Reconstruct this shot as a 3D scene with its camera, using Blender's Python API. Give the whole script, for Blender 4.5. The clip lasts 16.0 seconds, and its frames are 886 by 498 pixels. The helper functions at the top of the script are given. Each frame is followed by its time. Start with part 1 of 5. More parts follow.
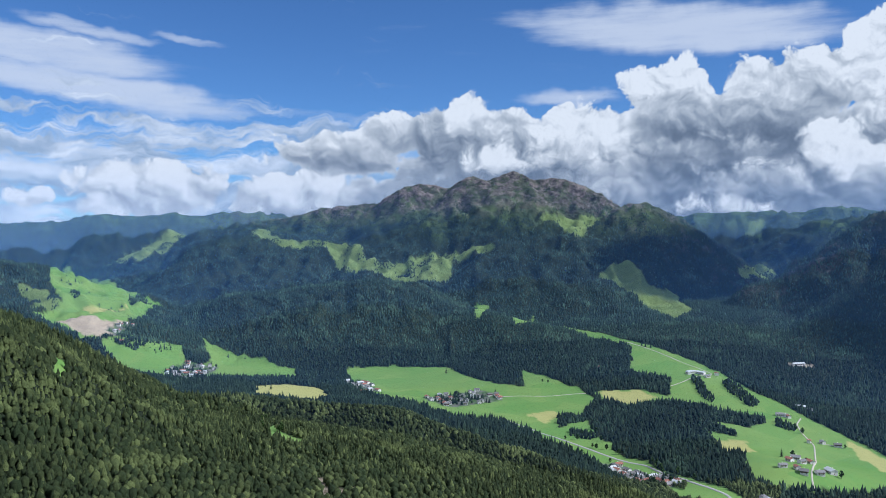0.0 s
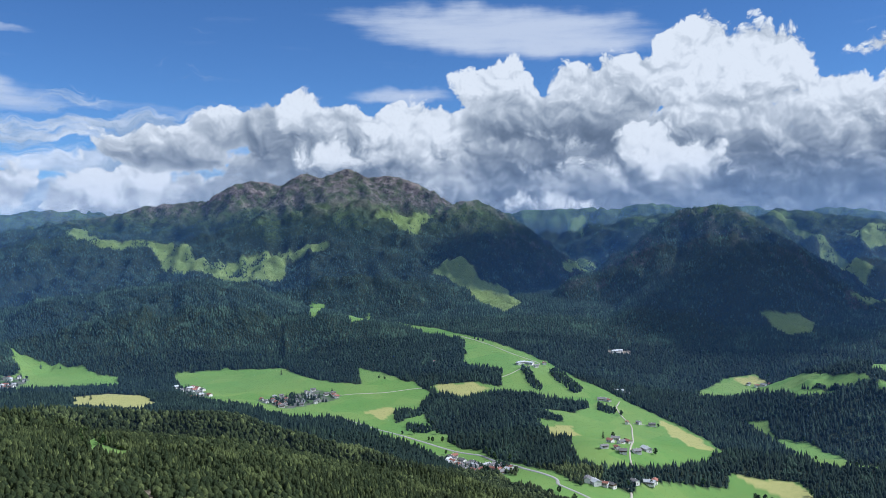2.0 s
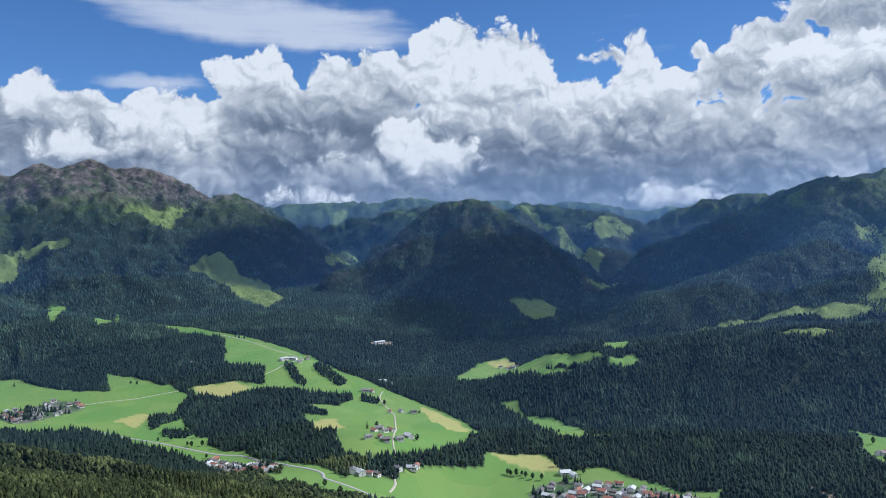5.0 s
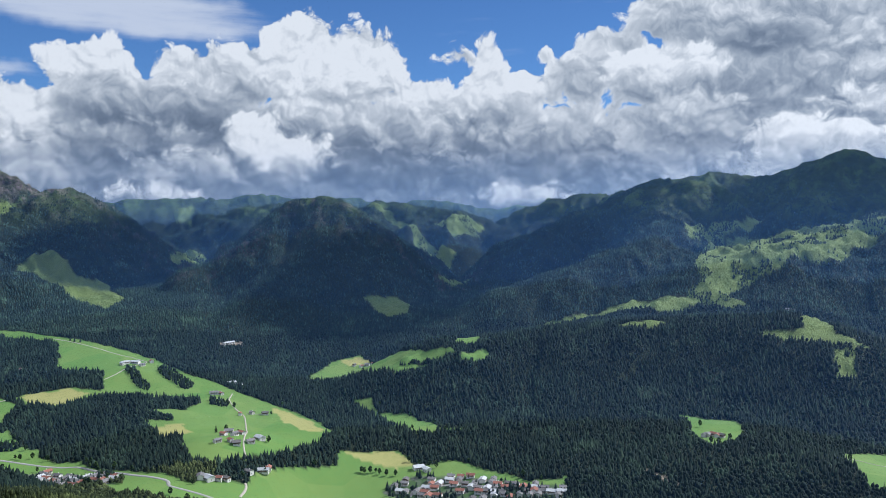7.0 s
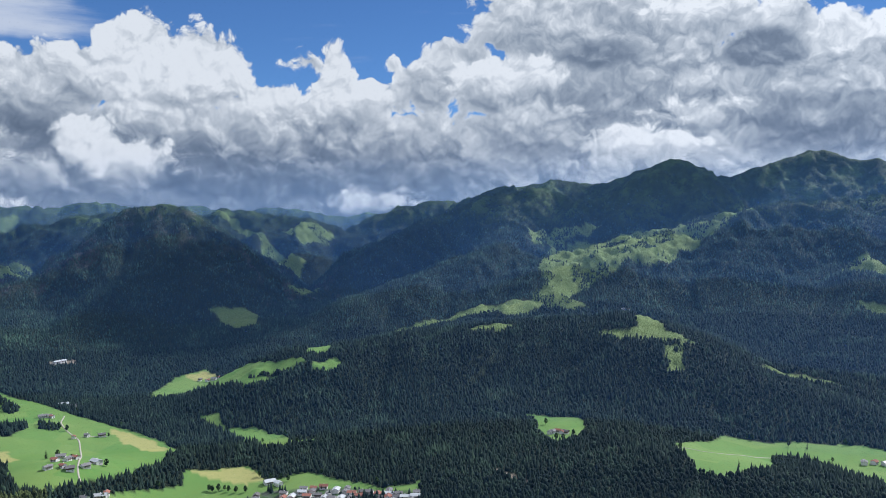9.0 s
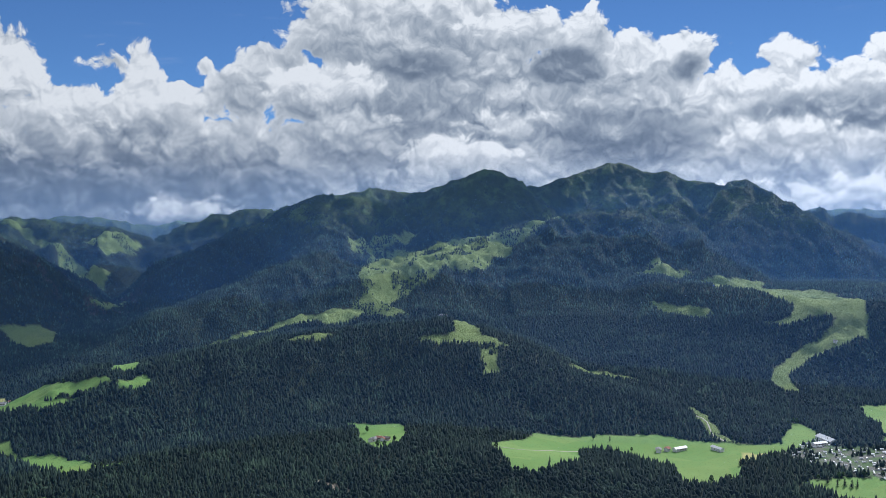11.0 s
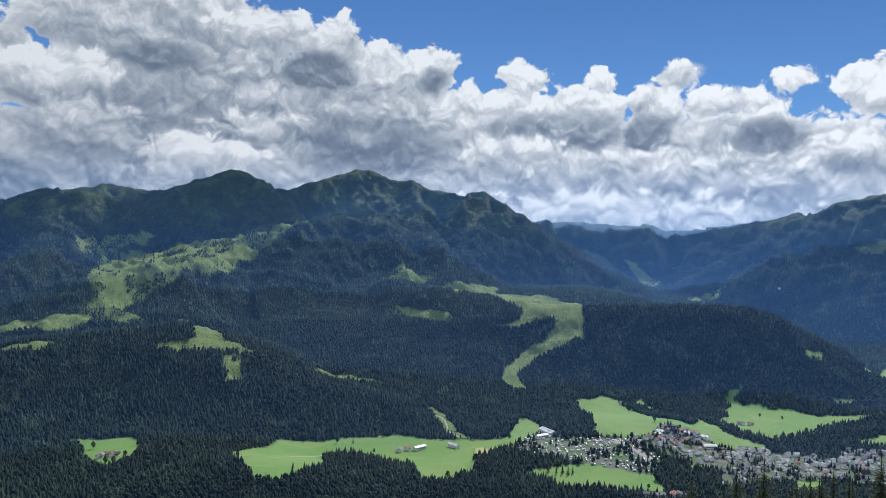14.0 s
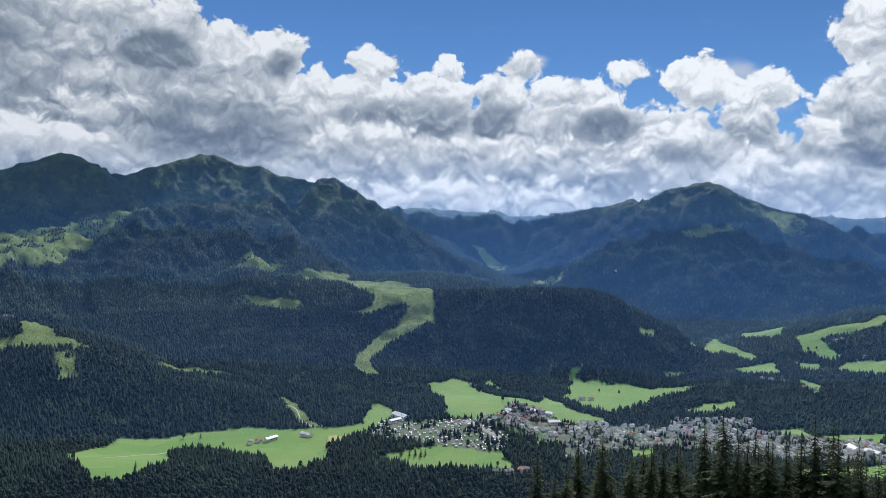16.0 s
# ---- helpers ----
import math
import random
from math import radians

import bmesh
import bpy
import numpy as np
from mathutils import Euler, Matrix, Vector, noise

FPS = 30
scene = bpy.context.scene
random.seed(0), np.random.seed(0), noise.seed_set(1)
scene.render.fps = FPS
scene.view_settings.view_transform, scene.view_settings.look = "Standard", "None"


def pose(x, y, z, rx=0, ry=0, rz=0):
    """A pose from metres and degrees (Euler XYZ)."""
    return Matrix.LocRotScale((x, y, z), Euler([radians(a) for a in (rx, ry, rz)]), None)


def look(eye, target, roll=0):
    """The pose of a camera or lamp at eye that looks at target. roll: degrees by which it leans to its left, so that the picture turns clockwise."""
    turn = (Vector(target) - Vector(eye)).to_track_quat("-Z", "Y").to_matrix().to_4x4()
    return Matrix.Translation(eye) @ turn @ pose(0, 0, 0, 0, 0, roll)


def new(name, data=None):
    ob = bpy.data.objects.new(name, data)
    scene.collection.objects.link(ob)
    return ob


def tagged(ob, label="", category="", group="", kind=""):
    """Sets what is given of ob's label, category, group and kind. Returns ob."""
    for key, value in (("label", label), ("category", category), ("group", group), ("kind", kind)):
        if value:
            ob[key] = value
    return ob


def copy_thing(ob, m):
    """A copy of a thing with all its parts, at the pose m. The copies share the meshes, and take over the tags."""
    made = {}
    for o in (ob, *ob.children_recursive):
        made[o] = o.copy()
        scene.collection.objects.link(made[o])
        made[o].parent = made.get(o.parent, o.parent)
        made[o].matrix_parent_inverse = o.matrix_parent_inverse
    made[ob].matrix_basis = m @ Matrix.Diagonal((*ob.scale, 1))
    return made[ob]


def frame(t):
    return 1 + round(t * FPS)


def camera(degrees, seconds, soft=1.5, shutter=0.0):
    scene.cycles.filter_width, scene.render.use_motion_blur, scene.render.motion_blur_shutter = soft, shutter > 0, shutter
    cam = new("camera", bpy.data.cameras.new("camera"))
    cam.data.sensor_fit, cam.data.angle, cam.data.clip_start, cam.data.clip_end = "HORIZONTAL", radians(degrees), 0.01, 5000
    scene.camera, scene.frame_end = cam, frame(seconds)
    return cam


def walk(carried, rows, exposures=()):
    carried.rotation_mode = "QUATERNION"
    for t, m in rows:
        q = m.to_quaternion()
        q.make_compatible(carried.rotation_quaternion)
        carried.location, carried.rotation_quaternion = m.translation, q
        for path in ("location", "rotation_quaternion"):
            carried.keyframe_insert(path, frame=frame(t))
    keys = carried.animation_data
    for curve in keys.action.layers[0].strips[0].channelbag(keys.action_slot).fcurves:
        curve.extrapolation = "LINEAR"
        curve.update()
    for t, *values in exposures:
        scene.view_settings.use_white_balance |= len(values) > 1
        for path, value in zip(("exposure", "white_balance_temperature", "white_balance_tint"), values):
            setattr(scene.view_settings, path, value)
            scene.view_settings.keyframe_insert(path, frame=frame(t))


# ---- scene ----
# A viewpoint on a forested mountain, looking over an alpine valley while turning to the right.
EYE = 480.0          # height of the eye over the valley floor
ARM = 0.4            # the camera is held at arm's length
cam = camera(57.9, 16.0, soft=0.6)
# seconds, bearing, pitch, roll
TURN = [
    (0, -0.00, -1.40, -0.00),
    (0.5, 2.89, -1.30, 0.18),
    (1, 5.81, -1.47, 0.34),
    (1.5, 8.97, -1.69, 0.46),
    (2, 11.76, -1.61, 0.44),
    (2.5, 15.01, -1.59, 0.10),
    (3, 17.71, -1.42, 0.12),
    (3.5, 20.20, -1.08, 0.55),
    (4, 22.92, -1.32, 0.58),
    (6.5, 36.73, -2.69, 0.59),
    (7, 39.09, -2.47, 0.32),
    (7.5, 41.55, -2.36, 0.37),
    (8, 44.43, -2.45, 0.56),
    (8.5, 47.02, -2.31, 0.56),
    (9, 49.77, -2.04, 0.72),
    (11.5, 66.13, -1.58, 0.73),
    (12, 69.54, -1.49, 0.42),
    (12.5, 72.43, -1.32, -0.18),
    (13, 74.98, -1.29, -0.49),
    (13.5, 77.62, -1.45, -0.65),
    (14, 80.54, -1.33, -0.75),
    (14.5, 83.46, -1.29, -0.85),
    (15, 86.03, -1.58, -0.85),
    (15.5, 88.75, -1.95, -0.77),
    (16, 91.16, -2.18, -0.49),
]

def held(bearing, pitch, roll):
    a = radians(bearing)
    return (Matrix.Translation((ARM * math.sin(a), ARM * math.cos(a), EYE)) @ pose(0, 0, 0, 0, 0, -bearing)
            @ pose(0, 0, 0, 90 + pitch) @ pose(0, 0, 0, 0, 0, -roll))


walk(cam, [(t, held(b, p, r)) for t, b, p, r in TURN], [(0, 0.08, 5550, 10), (8, 0.04, 5800, 10), (12, -0.04, 5900, 10), (16, -0.08, 6000, 10)])

# ---- sky and sun ----
SUN_BEARING, SUN_HEIGHT = 98.0, 40.0
SUN_POWER, SKY_POWER = 5.4, 0.085
sun = new("sun", bpy.data.lights.new("sun", "SUN"))
sun.data.energy, sun.data.angle, sun.data.color = SUN_POWER, radians(0.6), (1.0, 0.95, 0.87)
sb, sh = radians(SUN_BEARING), radians(SUN_HEIGHT)
SUN_WAY = Vector((math.sin(sb) * math.cos(sh), math.cos(sb) * math.cos(sh), math.sin(sh)))
sun.matrix_world = look(SUN_WAY * 1000, (0, 0, 0))


class Nodes:
    """A short hand for node trees."""

    def __init__(self, name, owner=None):
        self.mat = owner or bpy.data.materials.new(name)
        self.mat.use_nodes = True
        self.tree = self.mat.node_tree
        if owner:
            return
        self.bsdf = self.tree.nodes["Principled BSDF"]
        self.bsdf.inputs["Specular IOR Level"].default_value = 0.2
        self.bsdf.inputs["Roughness"].default_value = 0.9

    def add(self, kind, **links):
        node = self.tree.nodes.new(kind)
        for key, value in links.items():
            self.put(node, key.replace("_", " "), value)
        return node

    def put(self, node, key, value):
        sock = node.inputs[int(key[1:])] if key[0] == "i" and key[1:].isdigit() else node.inputs[key]
        if isinstance(value, bpy.types.NodeSocket):
            self.tree.links.new(value, sock)
        else:
            sock.default_value = value

    def place(self):
        return self.add("ShaderNodeNewGeometry").outputs["Position"]

    def noise(self, scale, detail=4.0, rough=0.55, where=None):
        n = self.add("ShaderNodeTexNoise", Scale=scale, Detail=detail, Roughness=rough)
        n.noise_dimensions = "2D" if where else "3D"
        self.tree.links.new(where or self.place(), n.inputs["Vector"])
        return n.outputs["Fac"]

    def ramp(self, fac, stops):
        n = self.add("ShaderNodeValToRGB", Fac=fac)
        els = n.color_ramp.elements
        while len(els) < len(stops):
            els.new(0.5)
        for e, (p, c) in zip(els, stops):
            e.position, e.color = p, (*c, 1) if len(c) == 3 else c
        return n.outputs["Color"]

    def span(self, fac, lo, hi, a=0.0, b=1.0):
        n = self.add("ShaderNodeMapRange", Value=fac)
        for i, v in zip((1, 2, 3, 4), (lo, hi, a, b)):
            n.inputs[i].default_value = v
        return n.outputs[0]

    def mix(self, fac, a, b):
        n = self.tree.nodes.new("ShaderNodeMix")
        n.data_type = "RGBA"
        for i, v in ((0, fac), (6, a), (7, b)):
            if isinstance(v, bpy.types.NodeSocket):
                self.tree.links.new(v, n.inputs[i])
            else:
                n.inputs[i].default_value = (*v, 1) if isinstance(v, tuple) else v
        return n.outputs[2]

    def maths(self, op, a, b=0.0):
        n = self.tree.nodes.new("ShaderNodeMath")
        n.operation = op
        for i, v in ((0, a), (1, b)):
            if isinstance(v, bpy.types.NodeSocket):
                self.tree.links.new(v, n.inputs[i])
            else:
                n.inputs[i].default_value = v
        return n.outputs[0]

    def attribute(self, name):
        n = self.tree.nodes.new("ShaderNodeAttribute")
        n.attribute_name = name
        return n.outputs["Fac"]

    def bump(self, fac, strength, distance):
        n = self.add("ShaderNodeBump", Height=fac, Strength=strength, Distance=distance)
        self.put(self.bsdf, "Normal", n.outputs[0])

    def colour(self, value):
        self.put(self.bsdf, "Base Color", value)


# the cumulus heaps, back to front: bearing, height, half width, half height (degrees), paleness, paleness gained upwards
HEAPS_A = [(-19.9, 2.7, 4.77, 1.7, 0.8, 0.4), (-10.5, 2.2, 4.35, 1.78, 0.75, 0.4), (-23.4, 1.7, 1.37, 0.52, 0.85, 0.2), (-27.2, 2.0, 1.03, 0.36, 0.85, 0.2), (22.4, 4.2, 26.99, 3.56, 0.42, 0.1), (-9.3, 2.6, 2.45, 1.61, 0.85, 0.4), (-7.0, 5.2, 4.83, 1.37, 0.6, 0.4), (-3.2, 6.7, 2.5, 1.47, 0.7, 0.4), (0.0, 6.7, 2.78, 1.88, 0.52, 0.5), (1.6, 7.8, 1.5, 1.69, 0.9, 0.4), (4.1, 6.5, 3.28, 1.92, 0.62, 0.5), (4.5, 4.8, 2.9, 1.16, 0.85, 0.4), (10.4, 6.2, 3.99, 2.35, 0.85, 0.7), (12.3, 3.1, 3.21, 1.99, 0.58, 0.4), (15.8, 9.6, 3.02, 1.74, 0.85, 0.5)]
HEAPS_B = [(21.6, 9.8, 2.0, 1.35, 0.8, 0.5), (24.8, 9.3, 2.76, 2.3, 0.72, 0.4), (29.5, 10.7, 2.86, 2.92, 0.9, 0.4), (33.6, 10.1, 2.64, 3.02, 0.9, 0.4), (30.6, 7.4, 4.13, 2.67, 0.7, 0.5), (37.3, 7.5, 3.49, 1.85, 0.8, 0.5), (42.2, 11.2, 0.73, 1.46, 0.85, 0.3), (40.6, 11.0, 1.18, 0.43, 0.8, 0.2), (42.5, 8.7, 1.8, 1.94, 0.85, 0.4), (44.6, 8.5, 2.04, 1.46, 0.85, 0.4), (19.2, 7.2, 6.0, 1.89, 0.5, 0.5), (30.3, 5.9, 5.98, 1.74, 0.55, 0.5), (41.1, 6.6, 5.2, 1.81, 0.58, 0.5), (22.0, 5.9, 3.59, 1.27, 0.3, 0.2), (18.4, 4.7, 4.82, 1.79, 0.42, 0.4)]
HEAPS_C = [(37.0, 3.6, 8.78, 2.26, 0.25, 0.2), (25.8, 5.4, 2.16, 1.65, 0.9, 0.6), (28.7, 4.2, 3.0, 1.65, 0.86, 0.6), (21.2, 3.0, 3.4, 1.6, 0.58, 0.5), (19.6, 1.5, 2.42, 0.48, 0.9, 0.2), (47.0, 9.0, 0.71, 1.45, 0.75, 0.3), (46.6, 11.1, 0.39, 0.3, 0.7, 0.2), (50.1, 11.9, 1.46, 0.74, 0.7, 0.2), (52.0, 11.5, 1.32, 1.03, 0.68, 0.2), (48.9, 9.7, 2.01, 1.59, 0.62, 0.3), (55.0, 13.5, 2.55, 1.78, 0.75, 0.3), (60.7, 12.0, 6.57, 3.29, 0.52, 0.2), (65.8, 9.1, 4.89, 3.25, 0.42, 0.1), (53.5, 9.0, 3.4, 2.16, 0.8, 0.7), (56.3, 7.1, 2.88, 1.68, 0.75, 0.6)]
HEAPS_D = [(47.8, 5.8, 4.65, 1.56, 0.58, 0.4), (37.8, 5.6, 4.02, 1.58, 0.58, 0.4), (55.4, 4.9, 3.99, 1.52, 0.72, 0.5), (62.5, 4.7, 3.46, 1.75, 0.78, 0.5), (45.8, 3.7, 6.25, 1.58, 0.42, 0.3), (45.0, 1.4, 3.96, 0.88, 0.68, 0.2), (59.3, 13.8, 7.2, 2.95, 0.68, 0.4), (63.7, 15.1, 2.61, 1.83, 0.75, 0.4), (67.7, 13.2, 3.79, 1.87, 0.75, 0.4), (73.0, 12.8, 1.76, 1.79, 0.72, 0.5), (75.9, 11.0, 2.38, 1.8, 0.7, 0.4), (79.4, 11.2, 1.94, 1.77, 0.8, 0.6), (61.6, 9.2, 8.43, 2.89, 0.52, 0.2), (73.6, 8.4, 7.65, 2.88, 0.58, 0.3), (71.4, 10.9, 2.56, 1.37, 0.22, 0.1)]
HEAPS_E = [(79.9, 10.7, 0.97, 0.96, 0.35, 0.3), (60.8, 11.2, 2.81, 0.99, 0.32, 0.1), (82.1, 7.6, 2.25, 2.68, 0.68, 0.3), (54.9, 9.6, 3.54, 1.98, 0.8, 0.6), (56.0, 6.3, 4.17, 2.34, 0.58, 0.3), (75.5, 5.6, 5.71, 1.56, 0.36, 0.2), (67.6, 7.0, 3.6, 1.1, 0.68, 0.3), (63.9, 4.7, 4.03, 1.59, 0.8, 0.5), (86.5, 10.6, 2.0, 1.07, 0.85, 0.3), (91.5, 10.5, 0.88, 0.84, 0.8, 0.2), (85.3, 8.6, 2.07, 1.62, 0.75, 0.3), (90.1, 8.4, 3.41, 1.4, 0.75, 0.4), (95.1, 8.3, 1.68, 1.86, 0.65, 0.4), (96.5, 10.4, 1.43, 0.99, 0.75, 0.2), (99.7, 8.7, 3.57, 0.85, 0.8, 0.5)]
HEAPS_F = [(104.0, 10.1, 1.14, 0.6, 0.8, 0.2), (106.2, 7.9, 1.12, 0.3, 0.7, 0.1), (88.5, 6.9, 4.82, 1.57, 0.42, 0.3), (94.6, 6.9, 1.6, 1.18, 0.32, 0.3), (85.7, 5.0, 4.82, 1.97, 0.68, 0.4), (101.7, 6.9, 3.27, 1.62, 0.62, 0.5), (103.0, 6.6, 2.29, 1.0, 0.32, 0.2), (95.8, 3.9, 7.87, 1.98, 0.62, 0.3), (108.8, 9.3, 2.23, 1.55, 0.85, 0.5), (112.4, 8.4, 2.13, 1.74, 0.8, 0.5), (111.9, 6.4, 2.08, 1.47, 0.62, 0.5), (107.4, 5.0, 3.64, 1.52, 0.7, 0.6), (102.9, 3.1, 5.66, 1.64, 0.58, 0.3), (112.8, 2.7, 4.38, 1.79, 0.68, 0.4), (119.1, 12.0, 2.29, 2.16, 0.75, 0.3)]
HEAPS_G = [(118.9, 6.8, 2.91, 2.94, 0.6, 0.5), (119.7, 4.4, 2.13, 1.05, 0.28, 0.2), (116.2, 5.4, 1.37, 1.15, 0.7, 0.4), (91.8, 1.7, 10.35, 1.29, 0.75, 0.3)]
BANKS = [(12, 1.5, 22, 3.2, 0.5, 0.2), (48, 2.5, 26, 4.2, 0.42, 0.2), (66, 6.5, 16, 6.5, 0.5, 0.2), (88, 3.2, 34, 5.0, 0.58, 0.2), (112, 2.0, 14, 4.0, 0.6, 0.2)]
HEAPS = BANKS + HEAPS_A + HEAPS_B + HEAPS_C + HEAPS_D + HEAPS_E + HEAPS_F + HEAPS_G
# thin high clouds: bearing, height, half width, half height, tilt, density
HIGH_CLOUDS = [(16.6, 13.5, 13.36, 2.11, -4, 1), (9, 9.2, 4.45, 0.81, 0, 0.8), (-26, 11.3, 8.5, 1.7, -6, 1), (-24, 12.9, 5.26, 0.57, -8, 0.7), (-17.3, 12.6, 3.24, 0.4, -8, 0.6), (-23.3, 9.2, 12.15, 1.54, -7, 1), (-10.5, 8.1, 12.15, 0.57, -5, 0.35), (96.9, 10.6, 1.82, 1.13, 5, 0.9), (112, 9, 3.64, 1.62, -25, 0.8)]


def make_sky():
    """A clear sky with a bank of cumulus and some thin high clouds."""
    world = bpy.data.worlds.new("sky")
    scene.world = world
    m = Nodes("sky", world)
    back = m.tree.nodes["Background"]
    sky = m.add("ShaderNodeTexSky")
    sky.sky_type, sky.sun_disc = "NISHITA", False
    sky.sun_elevation, sky.sun_rotation = radians(SUN_HEIGHT), radians(SUN_BEARING)
    sky.altitude, sky.air_density, sky.dust_density, sky.ozone_density = 2500, 1.0, 0.0, 3.0
    way = m.add("ShaderNodeSeparateXYZ", Vector=m.add("ShaderNodeTexCoord").outputs["Generated"])
    x, y, z = way.outputs
    bearing = m.maths("MULTIPLY", m.maths("ARCTAN2", x, y), 57.2958)
    height = m.maths("MULTIPLY", m.maths("ARCSINE", z), 57.2958)

    def at(b, h, sx=1.0, sy=1.0):
        n = m.add("ShaderNodeCombineXYZ")
        m.put(n, "X", m.maths("MULTIPLY", b, sx))
        m.put(n, "Y", m.maths("MULTIPLY", h, sy))
        return n.outputs[0]

    def smooth(v, lo, hi, a=0.0, b=1.0):
        n = m.add("ShaderNodeMapRange", Value=v)
        n.interpolation_type = "SMOOTHSTEP"
        for i, k in zip((1, 2, 3, 4), (lo, hi, a, b)):
            n.inputs[i].default_value = k
        return n.outputs[0]

    flat = at(bearing, height)
    wob = m.add("ShaderNodeTexNoise", Vector=flat, Scale=0.4, Detail=3.0, Roughness=0.5)
    wob.noise_dimensions = "2D"
    wobs = m.add("ShaderNodeSeparateColor", Color=wob.outputs["Color"])
    wb = m.maths("ADD", bearing, m.maths("MULTIPLY", m.maths("SUBTRACT", wobs.outputs[0], 0.5), 2.0))
    wh = m.maths("ADD", height, m.maths("MULTIPLY", m.maths("SUBTRACT", wobs.outputs[1], 0.5), 2.0))

    def puffs(db, dh, fine):
        v = m.add("ShaderNodeTexVoronoi", Vector=at(m.maths("ADD", wb, db), m.maths("ADD", wh, dh), 1.0, 1.15), Scale=0.42,
                  Detail=fine, Roughness=0.5, Lacunarity=2.3)
        v.voronoi_dimensions, v.feature = "2D", "SMOOTH_F1"
        v.normalize = True
        m.put(v, "Smoothness", 0.35)
        return m.maths("SUBTRACT", 1.0, v.outputs["Distance"])

    # each heap: a billowing edge round an ellipse, pale crown, grey base; the billows are relieved towards the sun
    towards = m.span(bearing, 0.0, 98.0, 0.4, 0.0)
    billow, soft, sunward = puffs(0.0, 0.0, 4.5), puffs(0.0, 0.0, 3.0), puffs(towards, 0.45, 3.0)
    curl = m.noise(0.9, 6, 0.62, at(bearing, wh, 0.8, 1.1))
    edge = m.maths("ADD", m.maths("MULTIPLY", m.maths("SUBTRACT", billow, 0.6), 2.3), m.maths("MULTIPLY", m.maths("SUBTRACT", curl, 0.5), 0.7))
    relief = m.maths("ADD", m.maths("MULTIPLY", m.maths("SUBTRACT", soft, sunward), 0.95),
                     m.maths("ADD", m.maths("MULTIPLY", m.maths("SUBTRACT", curl, 0.5), 0.16), m.maths("MULTIPLY", m.maths("SUBTRACT", billow, 0.62), 0.6)))
    relief = m.maths("MULTIPLY", relief, m.span(bearing, 50.0, 100.0, 1.0, 1.2))
    spot = at(m.maths("MULTIPLY", m.maths("ADD", bearing, wb), 0.5), m.maths("MULTIPLY", m.maths("ADD", height, wh), 0.5))
    pale, bank = m.maths("ADD", 0.78, 0.0), m.maths("ADD", 0.0, 0.0)
    for b0, h0, w, h, light, rise in HEAPS:
        then = m.add("ShaderNodeVectorMath", i0=pale, i1=(1e-7, 1e-7, 0.0), i2=spot)      # one heap after the other
        then.operation = "MULTIPLY_ADD"
        unit = m.add("ShaderNodeVectorMath", i0=then.outputs[0], i1=(1 / w, 1 / h, 0.0), i2=(-b0 / w, -h0 / h, 0.0))
        unit.operation = "MULTIPLY_ADD"
        far = m.add("ShaderNodeVectorMath", i0=unit.outputs[0])
        far.operation = "LENGTH"
        size = min(w, h, 1.9)
        here = m.maths("SUBTRACT", edge, m.maths("MULTIPLY", far.outputs["Value"], size))
        body = smooth(here, -size - 0.1, -size + 0.8)
        lift = m.span(m.add("ShaderNodeSeparateXYZ", Vector=unit.outputs[0]).outputs[1], -1.0, 1.0, light - rise * 0.6, light + rise * 0.4)
        for_pale = m.tree.nodes.new("ShaderNodeMix")
        for k, v in ((0, body), (2, pale), (3, lift)):
            m.put(for_pale, "i%d" % k, v)
        pale = for_pale.outputs[0]
        bank = m.maths("MAXIMUM", bank, smooth(here, -size - 0.05, -size + 0.22))
    # sunlit crowns and shaded bases are painted into the cloud tone
    light = m.maths("ADD", m.span(pale, 0.3, 0.85, 0.17, 0.96), m.maths("MULTIPLY", relief, 0.9))
    tone = m.ramp(light, [(0.0, (0.135, 0.17, 0.225)), (0.25, (0.195, 0.235, 0.295)), (0.5, (0.33, 0.37, 0.42)), (0.75, (0.55, 0.575, 0.6)), (1.0, (0.84, 0.84, 0.83))])
    glare = m.add("ShaderNodeVectorMath", i0=tone)           # the vapour is brighter towards the sun
    glare.operation = "SCALE"
    m.put(glare, "Scale", m.span(bearing, 45.0, 100.0, 0.9, 1.14))
    # the western sky has streaky sheets instead of towers
    streak = m.noise(0.5, 6, 0.6, at(m.maths("ADD", bearing, m.maths("MULTIPLY", wobs.outputs[2], 3.0)), wh, 0.22, 1.6))
    west = smooth(bearing, -12.0, 4.0, 1.0, 0.0)
    sheet_top = smooth(height, 4.0, 12.5, 0.12, -0.25)
    sheets = m.maths("MULTIPLY", smooth(m.maths("ADD", streak, sheet_top), 0.42, 0.62, 0.0, 0.9), west)
    sheet_col = m.ramp(m.noise(0.35, 4, 0.6, at(wb, wh, 0.5, 1.8)), [(0.35, (0.34, 0.41, 0.5)), (0.68, (0.74, 0.76, 0.79))])
    # thin high clouds
    veil = None
    for b0, h0, w, h, tilt, dense in HIGH_CLOUDS:
        ca, sa = math.cos(radians(tilt)), math.sin(radians(tilt))
        db, dh = m.maths("SUBTRACT", bearing, b0), m.maths("SUBTRACT", m.maths("MULTIPLY", m.maths("ADD", height, wh), 0.5), h0)
        u = m.maths("ADD", m.maths("MULTIPLY", db, ca / w), m.maths("MULTIPLY", dh, sa / w))
        v = m.maths("SUBTRACT", m.maths("MULTIPLY", dh, ca / h), m.maths("MULTIPLY", db, sa / h))
        r = m.maths("ADD", m.maths("MULTIPLY", u, u), m.maths("MULTIPLY", v, v))
        one = smooth(r, 0.0, 1.15, dense, 0.0)
        veil = one if veil is None else m.maths("MAXIMUM", veil, one)
